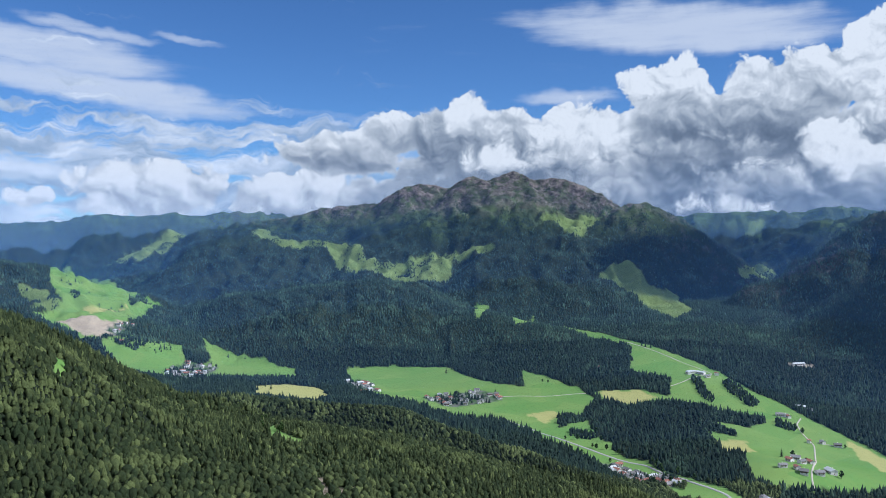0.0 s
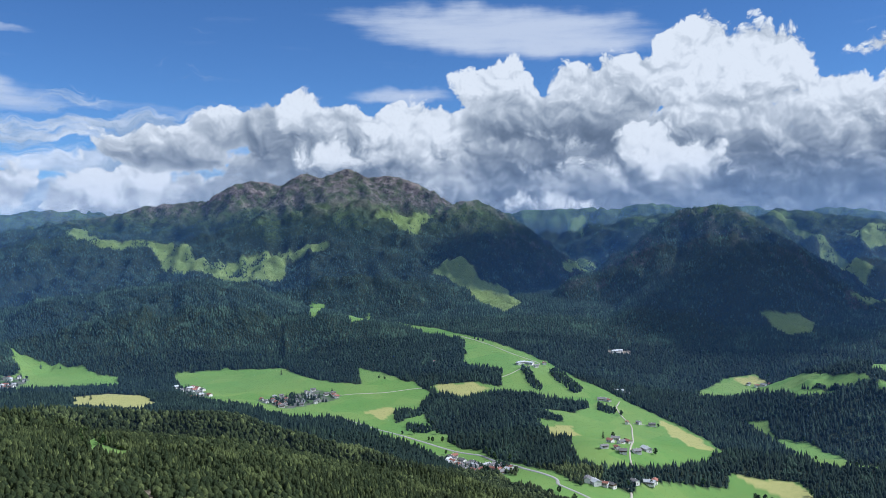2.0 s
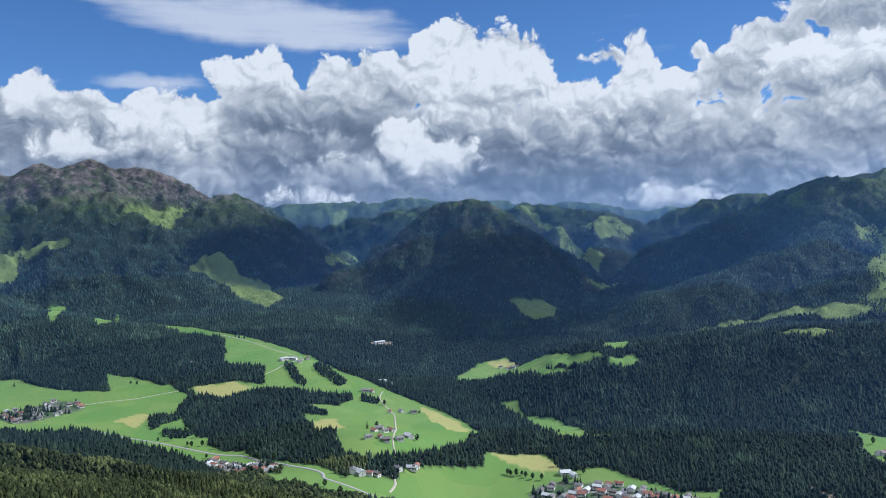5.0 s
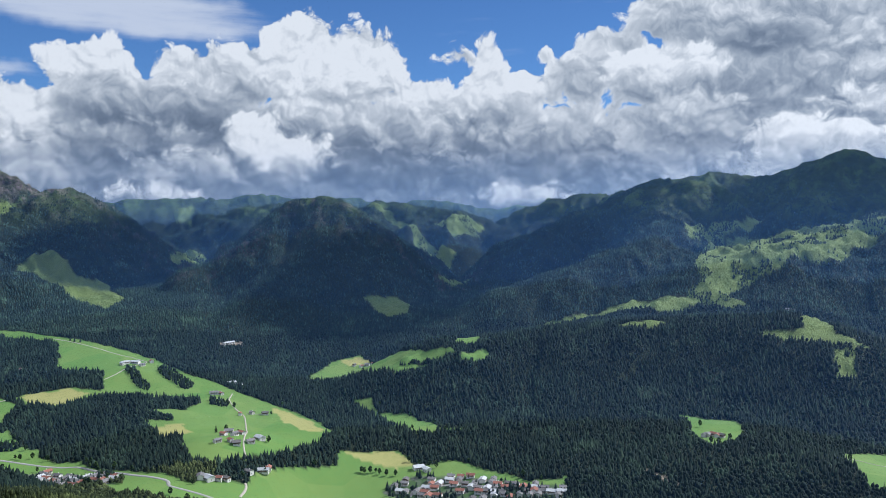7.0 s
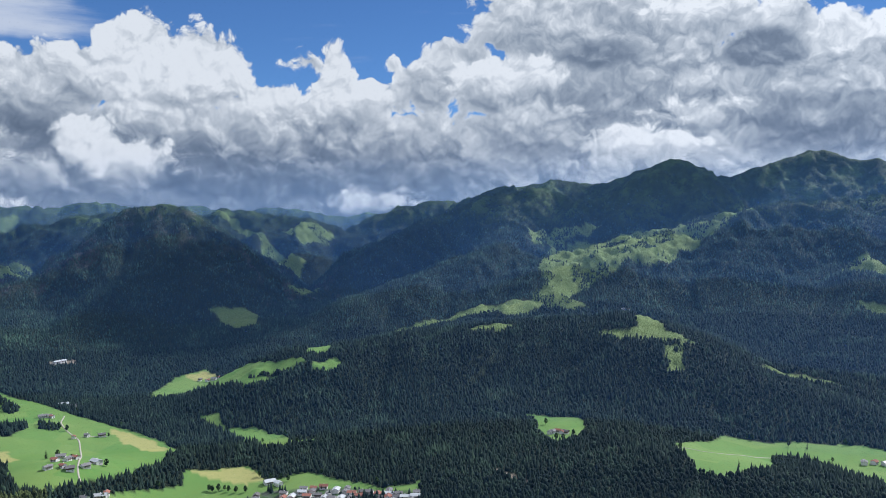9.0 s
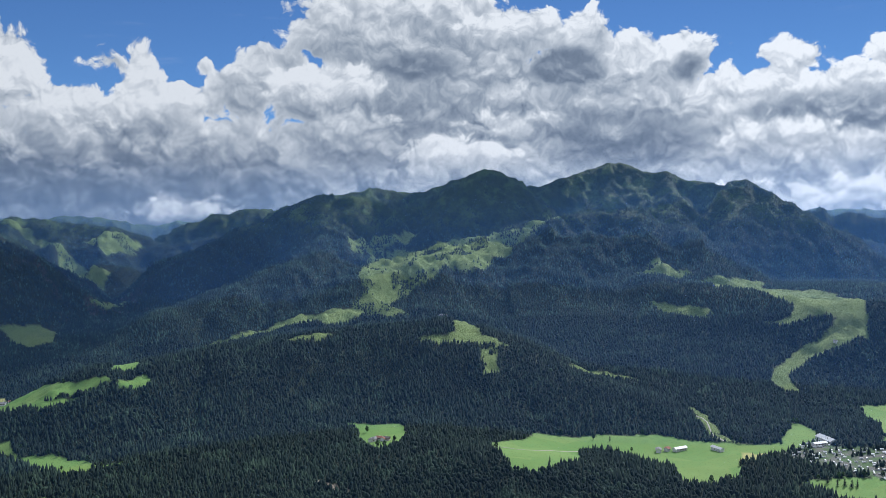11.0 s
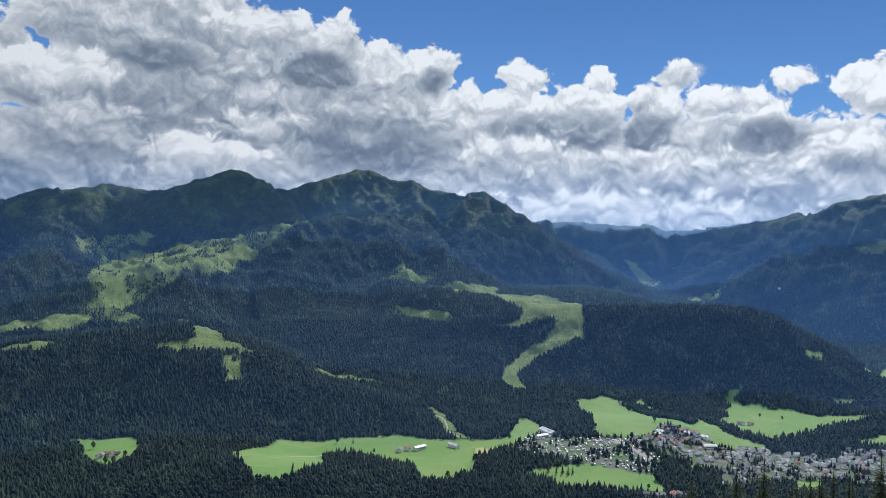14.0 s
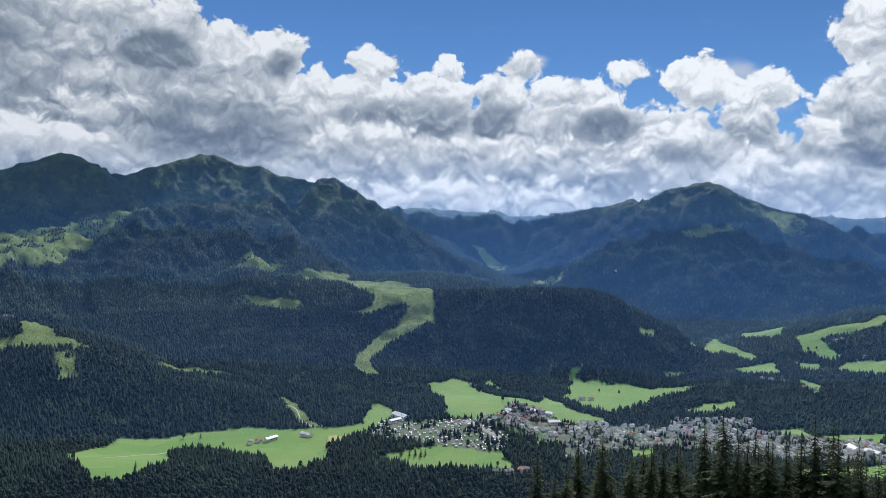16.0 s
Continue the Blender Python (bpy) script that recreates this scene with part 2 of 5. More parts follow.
    wisp = m.noise(0.6, 7, 0.6, at(bearing, height, 0.22, 1.7))
    veil = m.maths("MULTIPLY", smooth(m.maths("ADD", veil, m.maths("MULTIPLY", m.maths("SUBTRACT", wisp, 0.5), 0.95)), 0.1, 1.05), 0.8)
    light_sky = m.add("ShaderNodeVectorMath", i0=sky.outputs[0], i1=(SKY_POWER * 0.64, SKY_POWER * 0.83, SKY_POWER * 1.02))
    light_sky.operation = "MULTIPLY"
    deep = m.add("ShaderNodeVectorMath", i0=light_sky.outputs[0])     # brightness scaled by bearing: raised in the west, lowered towards the sun
    deep.operation = "SCALE"
    m.put(deep, "Scale", m.span(bearing, 0.0, 90.0, 1.14, 0.84))
    c = m.mix(veil, deep.outputs[0], (0.64, 0.66, 0.7))
    c = m.mix(sheets, c, sheet_col)
    c = m.mix(bank, c, glare.outputs[0])
    # broken bright cloud, unseen, added overhead and behind to fill the shade
    side = m.maths("MULTIPLY", smooth(bearing, -46.0, -38.0), smooth(bearing, 126.0, 134.0, 1.0, 0.0))
    out = m.maths("MAXIMUM", smooth(height, 20.0, 27.0), m.maths("SUBTRACT", 1.0, side))
    broken = smooth(m.noise(0.05, 5, 0.55, at(bearing, height, 0.6, 1.0)), 0.4, 0.5, 0.0, 0.9)
    c = m.mix(m.maths("MULTIPLY", m.maths("MULTIPLY", out, broken), smooth(height, -2.0, 3.0)), c, (0.95, 0.97, 1.0))
    m.put(back, "Color", c)
    back.inputs["Strength"].default_value = 1.0


make_sky()


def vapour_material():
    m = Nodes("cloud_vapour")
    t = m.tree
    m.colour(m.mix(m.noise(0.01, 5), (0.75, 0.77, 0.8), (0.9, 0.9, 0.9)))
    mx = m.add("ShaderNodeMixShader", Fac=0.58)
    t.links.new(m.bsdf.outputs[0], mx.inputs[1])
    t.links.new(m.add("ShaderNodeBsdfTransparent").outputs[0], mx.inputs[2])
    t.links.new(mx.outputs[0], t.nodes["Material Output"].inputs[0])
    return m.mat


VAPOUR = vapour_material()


def shade_cloud(target, length, depth, turn, seed):
    """An unseen cloud added sunward of target to shade the slopes: a flat-based heap of billows."""
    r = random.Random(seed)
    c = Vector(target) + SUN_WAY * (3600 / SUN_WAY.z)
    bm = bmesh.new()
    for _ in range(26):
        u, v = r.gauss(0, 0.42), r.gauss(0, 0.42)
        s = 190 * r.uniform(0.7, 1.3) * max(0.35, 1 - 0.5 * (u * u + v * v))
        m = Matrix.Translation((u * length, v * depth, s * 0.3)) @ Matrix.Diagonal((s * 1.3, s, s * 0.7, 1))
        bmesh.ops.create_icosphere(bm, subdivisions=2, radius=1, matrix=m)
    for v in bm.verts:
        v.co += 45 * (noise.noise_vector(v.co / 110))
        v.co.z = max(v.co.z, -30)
    me = bpy.data.meshes.new("shade_cumulus")
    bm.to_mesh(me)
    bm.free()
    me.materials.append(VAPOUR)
    ob = new("shade_cumulus", me)
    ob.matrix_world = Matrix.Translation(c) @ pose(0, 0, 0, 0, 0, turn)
    return tagged(ob, "unseen cumulus cloud added to shade the slopes", "cloud", "clouds overhead", kind="structure")


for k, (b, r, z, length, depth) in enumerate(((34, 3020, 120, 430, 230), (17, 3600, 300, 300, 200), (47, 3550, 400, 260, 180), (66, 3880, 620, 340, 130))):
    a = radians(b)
    shade_cloud((r * math.sin(a), r * math.cos(a), z), length, depth, -b, k)

# ---- materials ----
def ground_material():
    m = Nodes("ground")
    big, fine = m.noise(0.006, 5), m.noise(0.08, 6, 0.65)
    # shade between the trees is put into the forest floor's dark colour
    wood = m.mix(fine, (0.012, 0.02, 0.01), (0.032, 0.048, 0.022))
    shrub = m.mix(m.noise(0.02, 6, 0.7), (0.018, 0.034, 0.015), (0.055, 0.088, 0.03))
    shrub = m.mix(m.span(m.noise(0.009, 9, 0.66), 0.48, 0.58, 0.0, 0.7), shrub, (0.085, 0.135, 0.038))
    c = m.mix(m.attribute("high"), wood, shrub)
    rock = m.mix(m.span(m.noise(0.025, 9, 0.75), 0.38, 0.62), (0.035, 0.034, 0.036), (0.27, 0.22, 0.19))
    veg = m.span(m.noise(0.016, 9, 0.74), 0.46, 0.54)
    rk = m.maths("MULTIPLY", m.attribute("rock"), m.maths("SUBTRACT", 1.0, m.maths("MULTIPLY", veg, 0.7)))
    c = m.mix(rk, c, rock)
    alp = m.mix(m.noise(0.02, 6, 0.7), (0.085, 0.15, 0.04), (0.22, 0.27, 0.085))
    c = m.mix(m.attribute("alp"), c, alp)
    parcel = m.add("ShaderNodeTexVoronoi", Vector=m.place(), Scale=0.011)
    tint = m.add("ShaderNodeSeparateColor", Color=parcel.outputs["Color"]).outputs[0]
    g = m.mix(m.maths("ADD", m.maths("MULTIPLY", big, 0.65), m.maths("MULTIPLY", tint, 0.35)), (0.062, 0.175, 0.034), (0.175, 0.245, 0.066))
    g = m.mix(m.maths("MULTIPLY", m.span(fine, 0.45, 0.75), 0.5), g, (0.14, 0.2, 0.04))
    c = m.mix(m.attribute("grass"), c, g)
    hay = m.mix(fine, (0.22, 0.24, 0.07), (0.36, 0.33, 0.13))
    c = m.mix(m.attribute("hay"), c, hay)
    c = m.mix(m.attribute("bare"), c, m.mix(fine, (0.2, 0.17, 0.13), (0.42, 0.34, 0.25)))
    c = m.mix(m.attribute("town"), c, m.mix(m.span(m.noise(0.035, 3), 0.42, 0.6), (0.05, 0.095, 0.03), (0.11, 0.11, 0.1)))
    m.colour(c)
    soft = m.maths("ADD", m.attribute("grass"), m.maths("ADD", m.attribute("hay"), m.attribute("town")))
    n = m.add("ShaderNodeBump", Height=m.noise(0.035, 10, 0.78), Strength=m.span(soft, 0.0, 1.0, 1.0, 0.04), Distance=14.0)
    crags = m.add("ShaderNodeBump", Height=m.noise(0.011, 9, 0.66), Strength=m.maths("MAXIMUM", m.maths("MULTIPLY", m.attribute("rock"), 0.95), m.maths("MULTIPLY", m.attribute("high"), 0.6)), Distance=55.0)
    t = m.tree
    t.links.new(n.outputs[0], crags.inputs["Normal"])
    m.put(m.bsdf, "Normal", crags.outputs[0])
    return m.mat


def leaf_material(name, dark, light, canopy=0.0, mottle=False):
    """Needles or leaves; a closed canopy scatters light by the lie of its slope as well as by each crown."""
    m = Nodes(name)
    if canopy:
        own = m.add("ShaderNodeVectorMath", i0=m.add("ShaderNodeNewGeometry").outputs["Normal"], i1=(1 - canopy,) * 3)
        own.operation = "MULTIPLY"
        slope = m.tree.nodes.new("ShaderNodeAttribute")
        slope.attribute_name = "lie"
        both = m.add("ShaderNodeVectorMath", i0=slope.outputs["Vector"], i1=(canopy,) * 3, i2=own.outputs[0])
        both.operation = "MULTIPLY_ADD"
        unit = m.add("ShaderNodeVectorMath", i0=both.outputs[0])
        unit.operation = "NORMALIZE"
        m.put(m.bsdf, "Normal", unit.outputs[0])
    rnd = m.add("ShaderNodeNewGeometry").outputs["Random Per Island"]
    c = m.mix(m.maths("POWER", rnd, 1.7), dark, light)
    c = m.mix(m.maths("MULTIPLY", m.noise(0.35, 3), 0.6), c, dark)
    c = m.mix(m.span(m.noise(0.007, 5, 0.6), 0.42, 0.62, 0.0, 0.45), c, tuple(v * 0.55 for v in dark))
    c = m.mix(m.span(m.noise(0.012, 5, 0.65), 0.55, 0.66, 0.0, 0.55), c, tuple(v * 1.7 for v in light))
    c = m.mix(m.span(rnd, 0.9, 1.0, 0.0, 0.6), c, tuple(v * 1.5 for v in light))
    if mottle:                          # leaves, and the shade in the gaps between them put into the colour
        leafage = m.noise(0.95, 4, 0.7)
        c = m.mix(m.span(leafage, 0.5, 0.64, 0.0, 0.6), c, tuple(v * 0.5 for v in dark))
        bump = m.add("ShaderNodeBump", Height=leafage, Strength=1.0, Distance=1.6)
        if canopy:
            m.put(bump, "Normal", unit.outputs[0])
        m.put(m.bsdf, "Normal", bump.outputs[0])
    m.colour(c)
    # some of the light passes through the foliage
    thin = m.add("ShaderNodeBsdfTranslucent", Color=c)
    mx = m.add("ShaderNodeMixShader", Fac=0.28)
    m.tree.links.new(m.bsdf.outputs[0], mx.inputs[1])
    m.tree.links.new(thin.outputs[0], mx.inputs[2])
    m.tree.links.new(mx.outputs[0], m.tree.nodes["Material Output"].inputs[0])
    return m.mat


# ---- the lie of the land: crests (fall, rounding, x y z along the crest) and the ground between ----
RIDGES = {}


def crest(name, fall, width, pts):
    RIDGES[name] = (fall, width, pts)


crest("near_spur", 0.8, 40, [(-499, 749, 432), (-514, 927, 375), (-502, 979, 351), (-475, 1025, 316), (-440, 1063, 288), (-407, 1097, 250), (-365, 1133, 239), (-307, 1191, 230), (-232, 1238, 210), (-129, 1263, 195), (-76, 1268, 189), (14, 1260, 161), (102, 1236, 137), (184, 1196, 115), (257, 1142, 100), (314, 1086, 89)])
crest("forest_hill", 0.5, 120, [(-1132, 2940, 96), (-963, 2999, 167), (-785, 3051, 222), (-578, 3097, 245), (-363, 3129, 264), (-207, 3123, 265), (-74, 3079, 224), (34, 3000, 184), (179, 2945, 173), (332, 2831, 144), (439, 2745, 112), (558, 2662, 81)])
crest("left_slope", 0.45, 150, [(-1783, 3858, 225), (-1499, 3977, 335), (-1297, 4047, 418), (-1111, 4102, 469), (-947, 4143, 504), (-721, 4188, 543)])
crest("left_corner", 0.35, 60, [(-1802, 2764, 453), (-1598, 2887, 360), (-1480, 2893, 289), (-1363, 2840, 222)])
crest("main_ridge", 0.7, 8, [(-1014, 4179, 505), (-806, 4173, 546), (-627, 4153, 589), (-540, 4165, 598), (-422, 4159, 610), (-305, 4159, 622), (-231, 4144, 674), (-172, 4146, 706), (-114, 4148, 715), (-41, 4150, 709), (32, 4140, 691), (81, 4129, 722), (133, 4118, 751), (185, 4106, 741), (242, 4093, 729), (305, 4089, 752), (351, 4085, 777), (405, 4080, 751), (461, 4064, 730), (544, 4044, 734), (626, 4022, 727), (693, 4000, 701), (746, 3981, 652), (818, 3946, 576)])
crest("main_spur", 0.65, 25, [(350, 4075, 768), (291, 3969, 666), (287, 3839, 551), (298, 3638, 419), (402, 3427, 326), (505, 3160, 226)])
crest("main_spur_west", 0.65, 30, [(133, 4108, 741), (17, 3980, 610), (-119, 3848, 497), (-248, 3742, 418)])
crest("main_spur_east", 0.55, 25, [(625, 4012, 718), (560, 3951, 637), (521, 3865, 552)])
crest("terrace", 0.5, 120, [(-930, 3890, 476), (-617, 3902, 429), (-384, 3781, 398), (-116, 3748, 365), (225, 3713, 402)])
crest("terrace_knoll", 0.55, 60, [(142, 3597, 374), (243, 3592, 382), (359, 3482, 324)])
crest("dome", 0.85, 15, [(781, 3872, 557), (829, 3842, 573), (878, 3820, 594), (944, 3784, 604), (1009, 3757, 576), (1068, 3730, 544), (1116, 3695, 504), (1170, 3636, 440), (1272, 3560, 350), (1332, 3452, 281)])
crest("dome_spur", 0.65, 40, [(942, 3774, 593), (818, 3557, 421), (660, 3386, 304), (666, 3079, 189)])
crest("far_ridge_a", 0.7, 60, [(-2758, 3781, 497), (-2476, 3971, 506), (-2265, 4096, 510), (-2033, 4215, 523), (-1834, 4306, 557), (-1676, 4370, 549), (-1512, 4429, 569), (-1427, 4457, 550), (-1163, 4533, 574), (-919, 4589, 565)])
crest("far_ridge_b", 0.8, 40, [(1314, 4460, 546), (1408, 4432, 572), (1533, 4390, 567), (1748, 4309, 585), (1838, 4271, 564), (1987, 4204, 601), (2132, 4132, 593), (2246, 4072, 565), (2427, 4002, 583), (2560, 3918, 577), (2638, 3866, 553), (2788, 3759, 551), (2920, 3683, 571), (3034, 3589, 547), (3143, 3494, 520), (3206, 3437, 506), (3287, 3360, 541), (3364, 3282, 521)])
crest("left_of_cone", 0.6, 50, [(1444, 3997, 318), (1546, 3959, 401), (1674, 3906, 449), (1803, 3849, 520), (1931, 3786, 534)])
crest("cone", 0.85, 20, [(1180, 3028, 271), (1297, 3034, 288), (1378, 3053, 347), (1461, 3070, 403), (1558, 3056, 474), (1640, 3035, 540), (1702, 3001, 559), (1753, 2971, 564), (1814, 2934, 554), (1855, 2909, 525), (1903, 2853, 469), (1965, 2775, 409), (2030, 2665, 303), (2073, 2568, 218), (2080, 2432, 158)])
crest("cone_spur", 0.65, 50, [(1748, 2963, 554), (1572, 2845, 347), (1382, 2719, 251), (1132, 2561, 140)])
crest("cone_spur_east", 0.65, 50, [(1878, 2858, 470), (1756, 2675, 302), (1610, 2532, 165)])
crest("green_ridge", 0.6, 40, [(2309, 3568, 506), (2408, 3502, 547), (2518, 3399, 528), (2606, 3319, 521), (2686, 3229, 503), (2784, 3118, 455), (2829, 3036, 420)])
crest("lit_ridge", 0.6, 40, [(2675, 3172, 274), (2853, 3150, 373), (3010, 3141, 422), (3132, 3090, 520), (3217, 3002, 556), (3318, 2890, 579), (3433, 2753, 577)])
crest("great_left", 0.75, 30, [(2091, 2553, 153), (2195, 2530, 207), (2352, 2524, 308), (2509, 2511, 378), (2722, 2506, 446), (2899, 2457, 507), (3020, 2388, 559), (3138, 2316, 628), (3184, 2287, 641), (3228, 2224, 640), (3330, 2125, 667), (3363, 2072, 666), (3430, 1998, 647), (3469, 1950, 638)])
crest("great_mid", 0.75, 10, [(3471, 1947, 638), (3514, 1847, 674), (3542, 1770, 708), (3569, 1692, 722), (3594, 1638, 753), (3617, 1588, 754), (3651, 1533, 724), (3696, 1477, 684), (3735, 1432, 666), (3821, 1373, 678), (3906, 1311, 719), (3989, 1215, 755), (4044, 1133, 792), (4058, 1082, 792), (4051, 989, 752), (4048, 913, 727), (4034, 837, 728), (4011, 745, 685), (3971, 624, 671), (3942, 550, 644), (3898, 498, 666), (3874, 447, 667), (3860, 392, 639), (3837, 311, 590), (3794, 206, 526), (3749, 79, 434), (3699, -65, 344), (3594, -199, 266), (3433, -338, 189)])
crest("great_shoulder", 0.6, 60, [(3138, 2315, 628), (2978, 2111, 497), (2695, 1990, 384), (2474, 1949, 328), (2205, 2035, 262), (1994, 2106, 204)])
crest("plateau", 0.5, 90, [(3485, 902, 532), (3396, 1034, 521), (3302, 1160, 503), (3194, 1250, 478), (3038, 1364, 431), (2907, 1453, 398), (2693, 1535, 355), (2545, 1589, 323), (2397, 1542, 253), (2192, 1577, 195)])
crest("plateau_east", 0.6, 50, [(3485, 902, 532), (3388, 652, 444), (3119, 714, 311), (2834, 818, 219)])
crest("great_east_spur", 0.7, 30, [(3864, 446, 658), (3620, 466, 503), (3363, 503, 383), (3059, 500, 283)])
crest("great_east_spur_b", 0.7, 30, [(4015, 832, 712), (3780, 728, 585), (3574, 740, 503)])
crest("front_hill", 0.45, 90, [(1377, 1652, 142), (1512, 1598, 146), (1653, 1527, 166), (1779, 1457, 174), (1884, 1319, 188), (1959, 1206, 195), (2036, 1071, 212), (2037, 1001, 203), (1985, 825, 134), (1972, 661, 92), (1956, 504, 61), (1869, 344, 24), (1799, 279, 2)])
crest("front_hill_low", 0.4, 80, [(1369, 1910, 34), (1462, 1711, 43), (1487, 1553, 56), (1518, 1378, 63), (1570, 1156, 64)])
crest("east_hill", 0.65, 60, [(2748, 106, 234), (2700, -29, 233), (2671, -218, 241), (2632, -383, 249), (2591, -506, 250), (2559, -564, 239), (2509, -599, 188), (2443, -619, 135), (2362, -651, 79)])
crest("piste_ridge", 0.5, 60, [(2925, 669, 292), (2862, 468, 263), (2836, 285, 246), (2796, 149, 228), (2750, 3, 215)])
crest("far_ridge_c", 0.7, 60, [(4535, 370, 514), (4546, 179, 529), (4550, -13, 524), (4544, -238, 523), (4535, -365, 524), (4525, -477, 493), (4503, -650, 497), (4429, -796, 517), (4373, -972, 552), (4309, -1110, 595)])
crest("gap_left", 0.5, 50, [(4000, -13, 386), (3898, -123, 307), (3791, -255, 232), (3683, -353, 188)])
crest("right_peak", 0.65, 8, [(3828, -407, 204), (3909, -567, 296), (3986, -718, 378), (4037, -870, 455), (4074, -1021, 551), (4046, -1129, 589), (4023, -1207, 632), (3990, -1311, 657), (3966, -1382, 671), (3957, -1407, 673), (3935, -1439, 639), (3900, -1505, 600), (3833, -1590, 566), (3775, -1675, 529), (3697, -1773, 508), (3610, -1837, 462), (3511, -1916, 363), (3391, -2025, 247), (3250, -2156, 165)])
crest("right_peak_spur", 0.6, 40, [(3948, -1404, 662), (3744, -1260, 456), (3528, -1116, 281), (3302, -1000, 128)])
crest("right_peak_spur_b", 0.6, 40, [(3766, -1671, 520), (3499, -1607, 361), (3207, -1523, 188)])
crest("far_ridge_d", 0.7, 60, [(4182, -1917, 481), (4112, -2061, 512), (4064, -2155, 495), (3981, -2305, 502), (3814, -2572, 520), (3558, -2915, 548)])
crest("right_wood", 0.35, 80, [(2076, -560, -17), (2182, -728, 5), (2194, -842, 35), (2155, -937, 43), (2024, -983, 34), (1883, -1038, 31)])
crest("right_shade_hill", 0.3, 100, [(2701, -1306, 99), (2691, -1436, 149), (2635, -1535, 185), (2483, -1683, 239)])
BASE_A = [(-292, 524, 289), (-169, 617, 254), (9, 780, 192), (272, 1045, 98), (-413, 743, 304), (-333, 804, 278), (-237, 868, 244), (-60, 998, 201), (-53, 2199, 22), (315, 2056, 23), (-246, 2588, 24), (-796, 2475, 53), (-1184, 2865, 77), (-1534, 3477, 176), (-2003, 3918, 290), (388, 1490, 21), (625, 1341, 57), (629, 1718, 37), (708, 2241, 69), (578, 2586, 111), (727, 1570, 28), (1331, 2033, 18), (938, 1132, -3), (673, 1250, 3), (1754, 2372, 147), (1051, 2863, 179), (2301, 2769, 174), (1055, 1496, 12), (1421, 896, 40), (1372, 580, 53)]
BASE_B = [(1129, 2230, 32), (1589, 544, 13), (1552, 240, 16), (1480, -21, 31), (1730, 33, 32), (1869, -199, 53), (2553, 490, 131), (2631, 800, 185), (2236, 254, 41), (3097, -134, 233), (1679, -417, 23), (1647, -647, 33), (1426, -768, 62), (2069, -216, 20), (2116, -524, 26), (2608, -1018, 54), (2310, -903, 45), (2640, -1316, 88), (3059, -753, 66), (3616, -500, 181), (3000, -1601, 122), (0, 0, 478.6), (39, 46, 445), (60, 0, 440), (0, 80, 440), (-39, 46, 450), (51, -61, 455), (-274, -752, 450), (-788, -139, 430), (-779, 450, 420)]
BASE_C = [(750, -1299, 200), (-1299, 750, 300), (-2681, -2250, 300), (-3031, 1750, 300), (608, -3447, 250), (257, 306, 250), (376, 137, 245), (579, 689, 40), (846, 308, 30), (897, -78, 30), (163, -50, 415), (150, -80, 417), (168, -27, 406), (86, -26, 440), (120, -37, 430), (110, -59, 431), (220, -67, 375), (203, -108, 378), (478, -146, 220), (230, -193, 380), (-100, 173, 370), (0, 250, 340), (-210, 364, 290), (0, 450, 260), (239, 658, 130), (3085, 3677, 250), (0, 4800, 250), (4636, 1242, 250), (4511, -1642, 250)]
BASE = BASE_A + BASE_B + BASE_C

def hash_grid(ix, iy, seed):
    n = (ix * 374761393 + iy * 668265263 + seed * 974711) & 0xFFFFFFFF
    n = ((n ^ (n >> 13)) * 1274126177) & 0xFFFFFFFF
    return ((n ^ (n >> 16)) & 0xFFFF) / 65535.0


def value_noise(x, y, seed=0):
    ix, iy = np.floor(x).astype(np.int64), np.floor(y).astype(np.int64)
    fx, fy = x - ix, y - iy
    fx, fy = fx * fx * fx * (fx * (fx * 6 - 15) + 10), fy * fy * fy * (fy * (fy * 6 - 15) + 10)
    a, b = hash_grid(ix, iy, seed), hash_grid(ix + 1, iy, seed)
    c, d = hash_grid(ix, iy + 1, seed), hash_grid(ix + 1, iy + 1, seed)
    return (a + (b - a) * fx) * (1 - fy) + (c + (d - c) * fx) * fy


def rough(x, y, size, octaves, seed=0, ridged=False):
    total, amp, norm = np.zeros_like(x), 1.0, 0.0
    for o in range(octaves):
        n = value_noise(x / size + 13.7 * o, y / size - 7.1 * o, seed + o)
        total += amp * ((1 - np.abs(2 * n - 1)) if ridged else n)
        norm += amp
        amp, size = amp * 0.5, size * 0.49
        x, y = x * 0.8 - y * 0.6, x * 0.6 + y * 0.8
    return total / norm


BASE_PTS = np.array(BASE, float)


def base_weights(soft=120.0):
    p = BASE_PTS[:, :2]
    r = np.sqrt(((p[:, None] - p[None]) ** 2).sum(-1) + soft * soft)
    n = len(p)
    a = np.zeros((n + 1, n + 1))
    a[:n, :n], a[:n, n], a[n, :n] = -r, 1, 1
    return np.linalg.solve(a, np.append(BASE_PTS[:, 2], 0))


WEIGHTS = base_weights()


def base_height(x, y, soft=120.0):
    h = np.full_like(x, WEIGHTS[-1])
    for (px, py, _), w in zip(BASE_PTS, WEIGHTS):
        h -= w * np.sqrt((x - px) ** 2 + (y - py) ** 2 + soft * soft)
    return h


